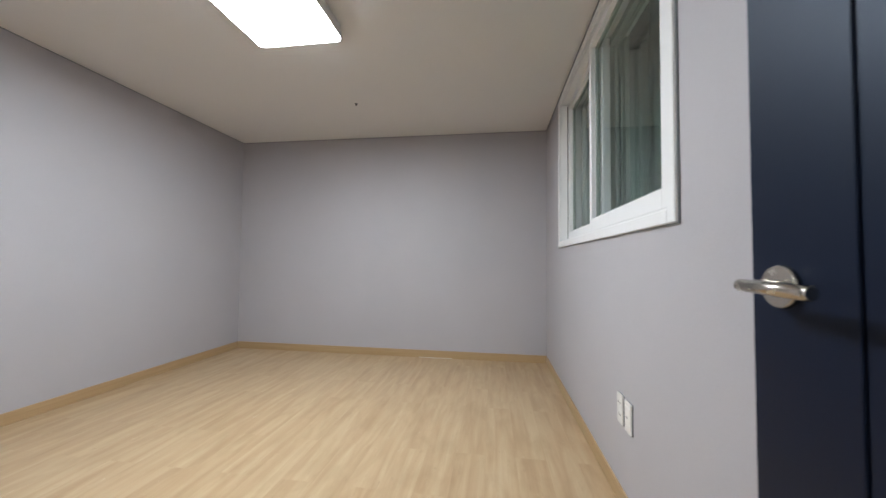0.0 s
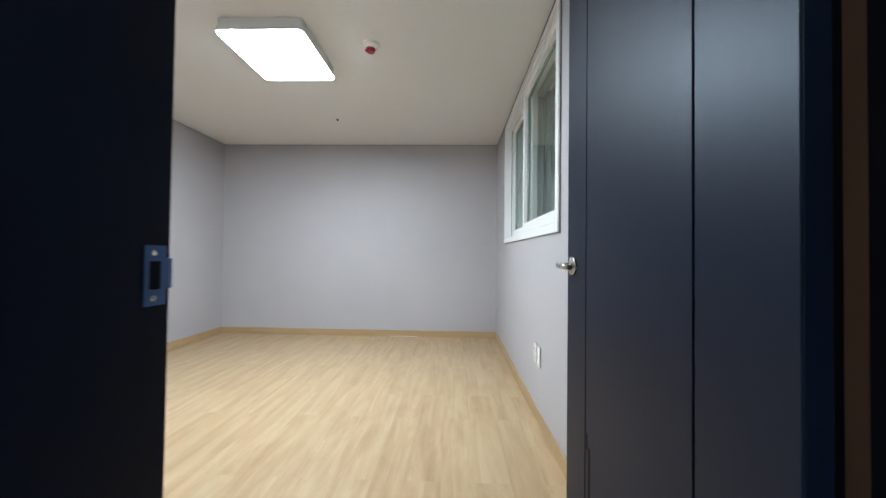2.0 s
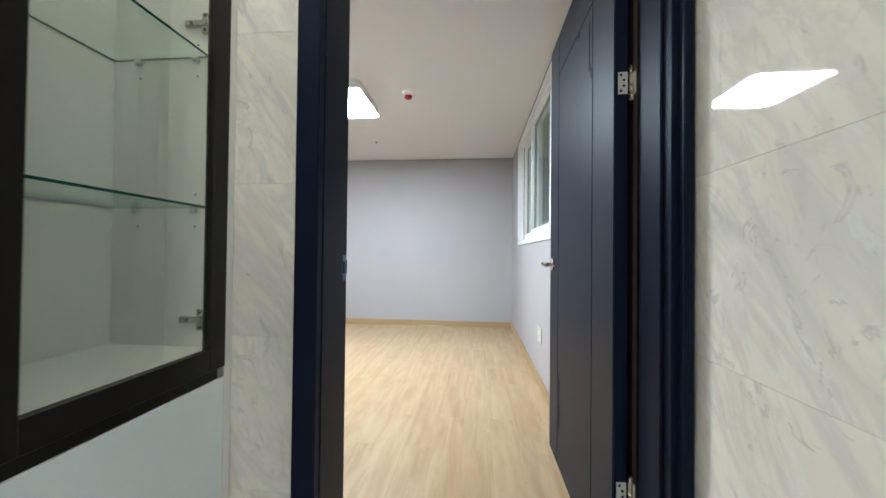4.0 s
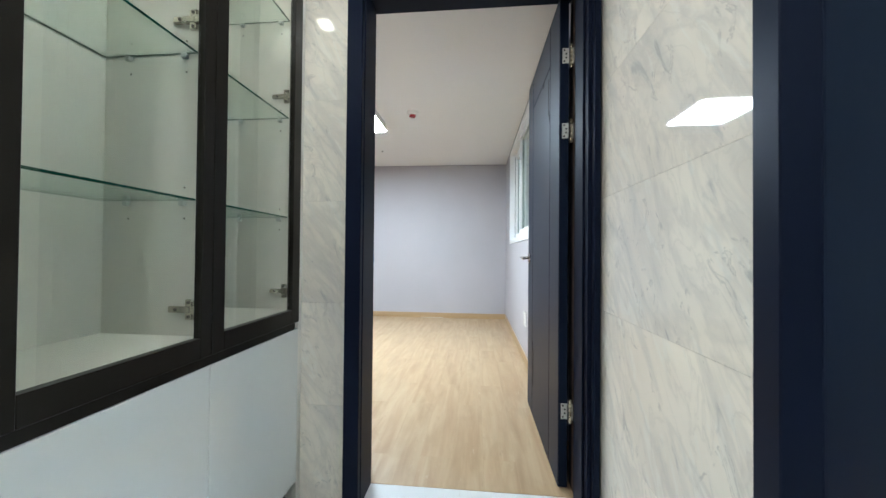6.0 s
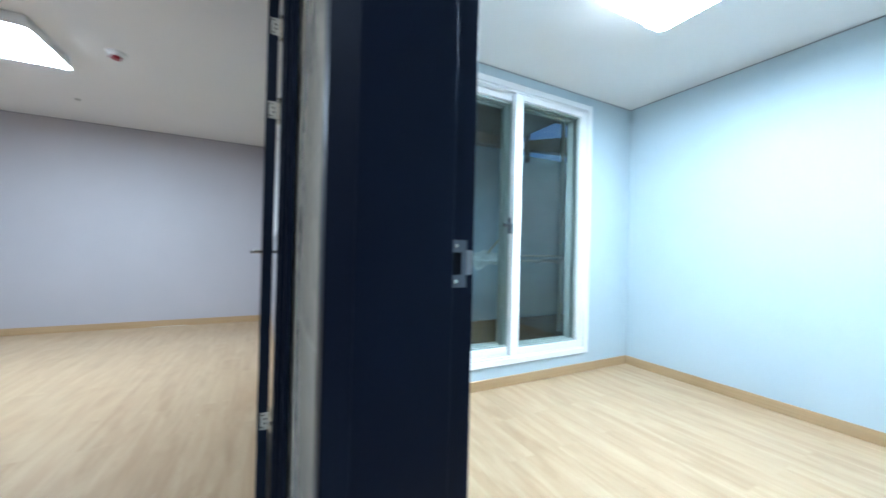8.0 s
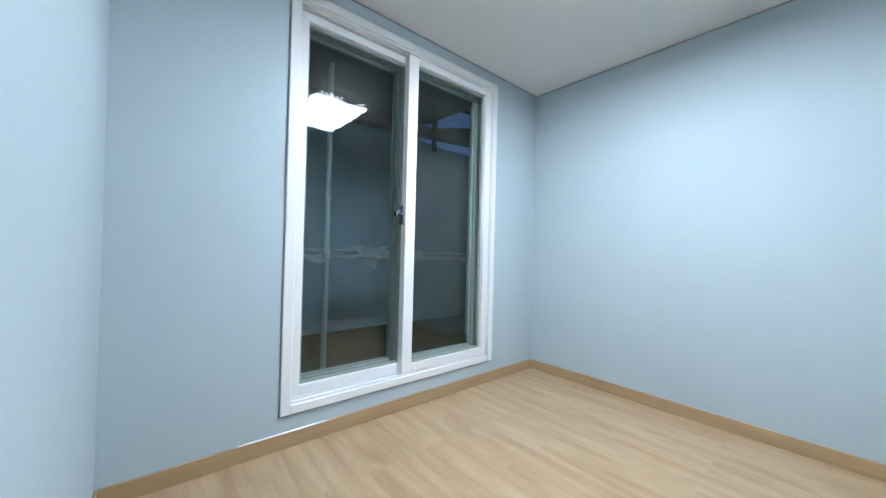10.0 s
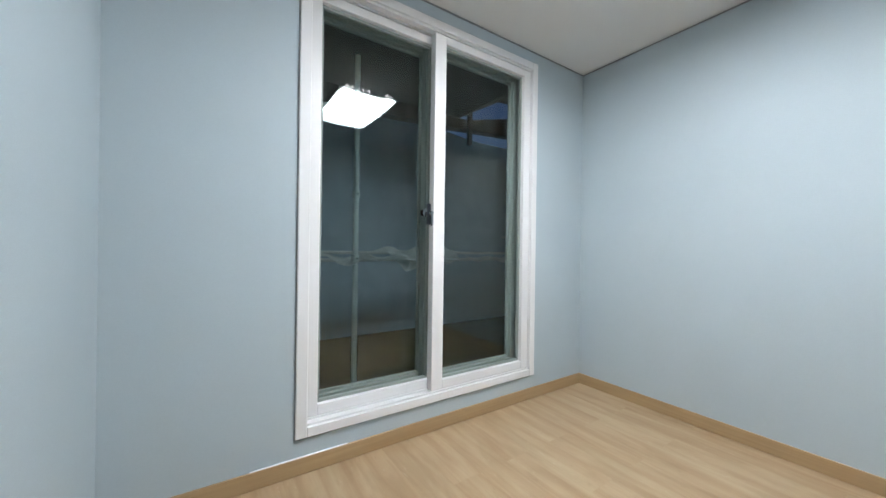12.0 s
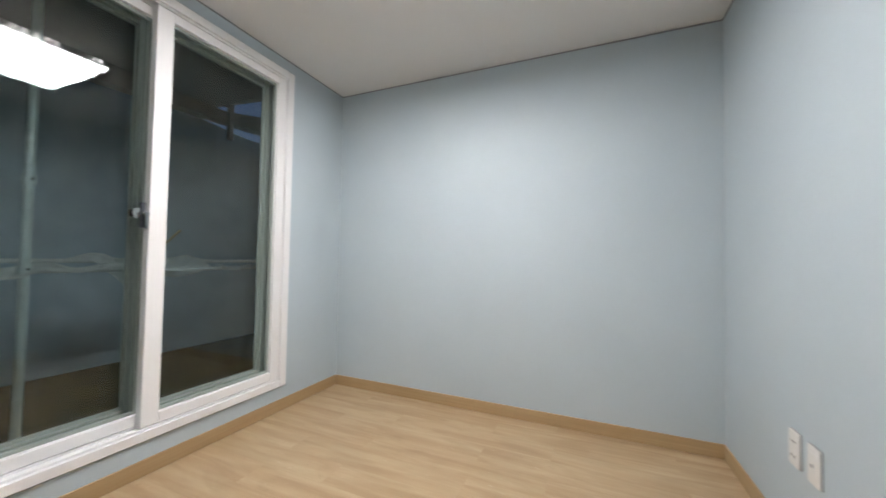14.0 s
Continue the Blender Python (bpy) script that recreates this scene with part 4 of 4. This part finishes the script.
def scaffold_pole(x, y, r, label):
    d = thing("scaffold_pole", (x, y, -0.12), label, "pole", group="scaffold poles")
    part("tube", rod(bmesh.new(), (x, y, -0.1195), (x, y, 3.4), r, None, 20), GALV, d)
    for z in (0.90, 1.42, 2.02):
        c = part("coupler", rod(bmesh.new(), (x, y, z - 0.03), (x, y, z + 0.03), r + 0.009, None, 16), GALV, d)
        part("bolt", rod(bmesh.new(), (x, y - r - 0.008, z), (x, y - r - 0.030, z), 0.007, None, 8), STEEL, c)
    return d


scaffold_pole(2.215, 1.90, 0.022, "galvanised upright scaffold pole outside the tall window")
scaffold_pole(4.36, 2.35, 0.026, "galvanised upright scaffold pole beside the yard wall")
led = thing("scaffold_ledger", (2.9, 1.95, 0.90), "pale horizontal scaffold rails crossing the yard outside the window", "scaffold rail")
for z, y in ((0.885, 1.955), (0.945, 2.10)):
    part("rail", rod(bmesh.new(), (0.96, y, z), (4.9, y, z), 0.014, None, 12), SHEETING, led)
part("batten", rod(bmesh.new(), (2.86, 1.98, 0.965), (3.10, 2.02, 1.20), 0.010, None, 8), YELLOWISH, led, "leaning yellowish batten")
part("tag", boxes(((4.02, 2.098, 1.12), (4.09, 2.102, 1.136))), PLASTIC, led, "small white tag")
part("tag_wire", rod(bmesh.new(), (4.055, 2.10, 0.958), (4.055, 2.10, 1.1195), 0.002, None, 6), STEEL_DARK, led)
part("batten", rod(bmesh.new(), (4.15, 2.06, 0.98), (4.42, 1.99, 0.84), 0.009, None, 8), YELLOWISH, led)


def draped_sheet(x0, x1, y, ztop, drop, seed, label):
    rnd = random.Random(seed)
    nx, nz = 26, 8
    bm = bmesh.new()
    rows = []
    for i in range(nx + 1):
        u = i / nx
        hang = drop * (0.55 + 0.45 * math.sin(u * 7 + seed) * math.cos(u * 3)) * (0.4 + 0.9 * math.sin(math.pi * u))
        col = []
        for k in range(nz + 1):
            v = k / nz
            fold = 0.018 * math.sin(u * 31 + v * 5 + seed) + 0.012 * rnd.uniform(-1, 1)
            col.append(bm.verts.new((x0 + (x1 - x0) * u + 0.02 * rnd.uniform(-1, 1) * v, y - 0.02 - 0.05 * v + fold, ztop + 0.02 * math.sin(u * 19 + seed) - hang * v)))
        rows.append(col)
    for i in range(nx):
        for k in range(nz):
            bm.faces.new((rows[i][k], rows[i + 1][k], rows[i + 1][k + 1], rows[i][k + 1]))
    bmesh.ops.solidify(bm, geom=bm.faces[:], thickness=0.0015)
    part("tarpaulin", bm, SHEETING, label=label, origin=((x0 + x1) / 2, y, ztop), category="sheet", smooth=True)


draped_sheet(1.70, 2.70, 1.945, 0.925, 0.10, 3, "crumpled pale plastic sheet hanging over the scaffold rail")
draped_sheet(2.45, 3.35, 2.09, 0.985, 0.22, 5, "larger crumpled pale plastic sheet draped over the scaffold rail")
draped_sheet(3.35, 4.30, 1.95, 0.905, 0.05, 8, "narrow pale plastic strip lying along the scaffold rail")


def pleated_film(x, y0, y1, z0, z1):
    """A hanging translucent-looking film in upright folds."""
    bm = bmesh.new()
    n = 150
    cols = []
    for i in range(n + 1):
        u = i / n
        y = y0 + (y1 - y0) * u
        dx = 0.022 * math.sin(u * 61) + 0.012 * math.sin(u * 143 + 1.0) + 0.01 * math.sin(u * 23)
        cols.append([bm.verts.new((x + dx, y, z0)), bm.verts.new((x + dx * 0.6, y, z1))])
    for i in range(n):
        bm.faces.new((cols[i][0], cols[i + 1][0], cols[i + 1][1], cols[i][1]))
    bmesh.ops.solidify(bm, geom=bm.faces[:], thickness=0.0015)
    part("dust_sheet", bm, FILM, label="greenish dust sheet hanging in folds outside the grey room's window", origin=(x, (y0 + y1) / 2, z1), category="sheet", smooth=True)


pleated_film(1.06, 1.30, 3.36, -0.10, 2.75)
part("sheet_rail", rod(bmesh.new(), (1.06, 1.2, 2.765), (1.06, 3.399, 2.765), 0.014, None, 12), GALV, label="metal rail carrying the dust sheet", origin=(1.06, 2.3, 2.765), category="rail", kind="structure")

# ---- marble tiles ----
def tile(parent, a, b):
    bm = box(bmesh.new(), a, b, 0.0005)
    part("tile", bm, MARBLE, parent)


JZ = [-0.0245 + 0.3995 * k for k in range(7)]
for za, zb in zip(JZ[:-1], JZ[1:]):
    z0, z1 = max(za, 0) + 0.0002, min(zb, H) - 0.0002
    tile(hall_n, (-0.728, HY1, z0), (-0.2405, HY1 + 0.0088, z1))
    tile(hall_e, (AX1, -0.7275, z0), (AX1 + 0.0088, HY1 - 0.001, z1))
    for k in range(3):
        y1 = DB[0] - 0.0530 - 0.6 * k
        tile(hall_e, (AX1, y1 - 0.5985, z0), (AX1 + 0.0088, y1, z1))
    if zb > DA[2] + 0.07:
        tile(hall_n, (-0.2395, HY1, max(z0, DA[2] + 0.063)), (AX1 - 0.001, HY1 + 0.0088, z1))
        tile(hall_e, (AX1, -1.697, max(z0, DB[2] + 0.081)), (AX1 + 0.0088, -0.7285, z1))
part("floor_hall", boxes(((HX0, HY0, -0.030), (0.7995, 0.1245, -0.0045))), GROUT, label="white porcelain tiled hall floor", origin=(0, -2, 0), category="floor", kind="structure")
hall_floor = bpy.data.objects["floor_hall"]
for i in range(-2, 2):
    for j in range(-7, 1):
        x0, y1 = 0.62 * 1 + 0.6 * i - 0.6 + 0.0, 0.1235 + 0.6 * j
        a = (max(HX0, 0.2 + 0.6 * i), max(HY0, y1 - 0.599), -0.0044)
        b = (min(0.799, 0.2 + 0.6 * i + 0.599), y1, -0.001)
        if b[0] > a[0] + 0.01 and b[1] > a[1] + 0.01:
            part("tile", box(bmesh.new(), a, b, 0.0006), HALLFLOOR, hall_floor)
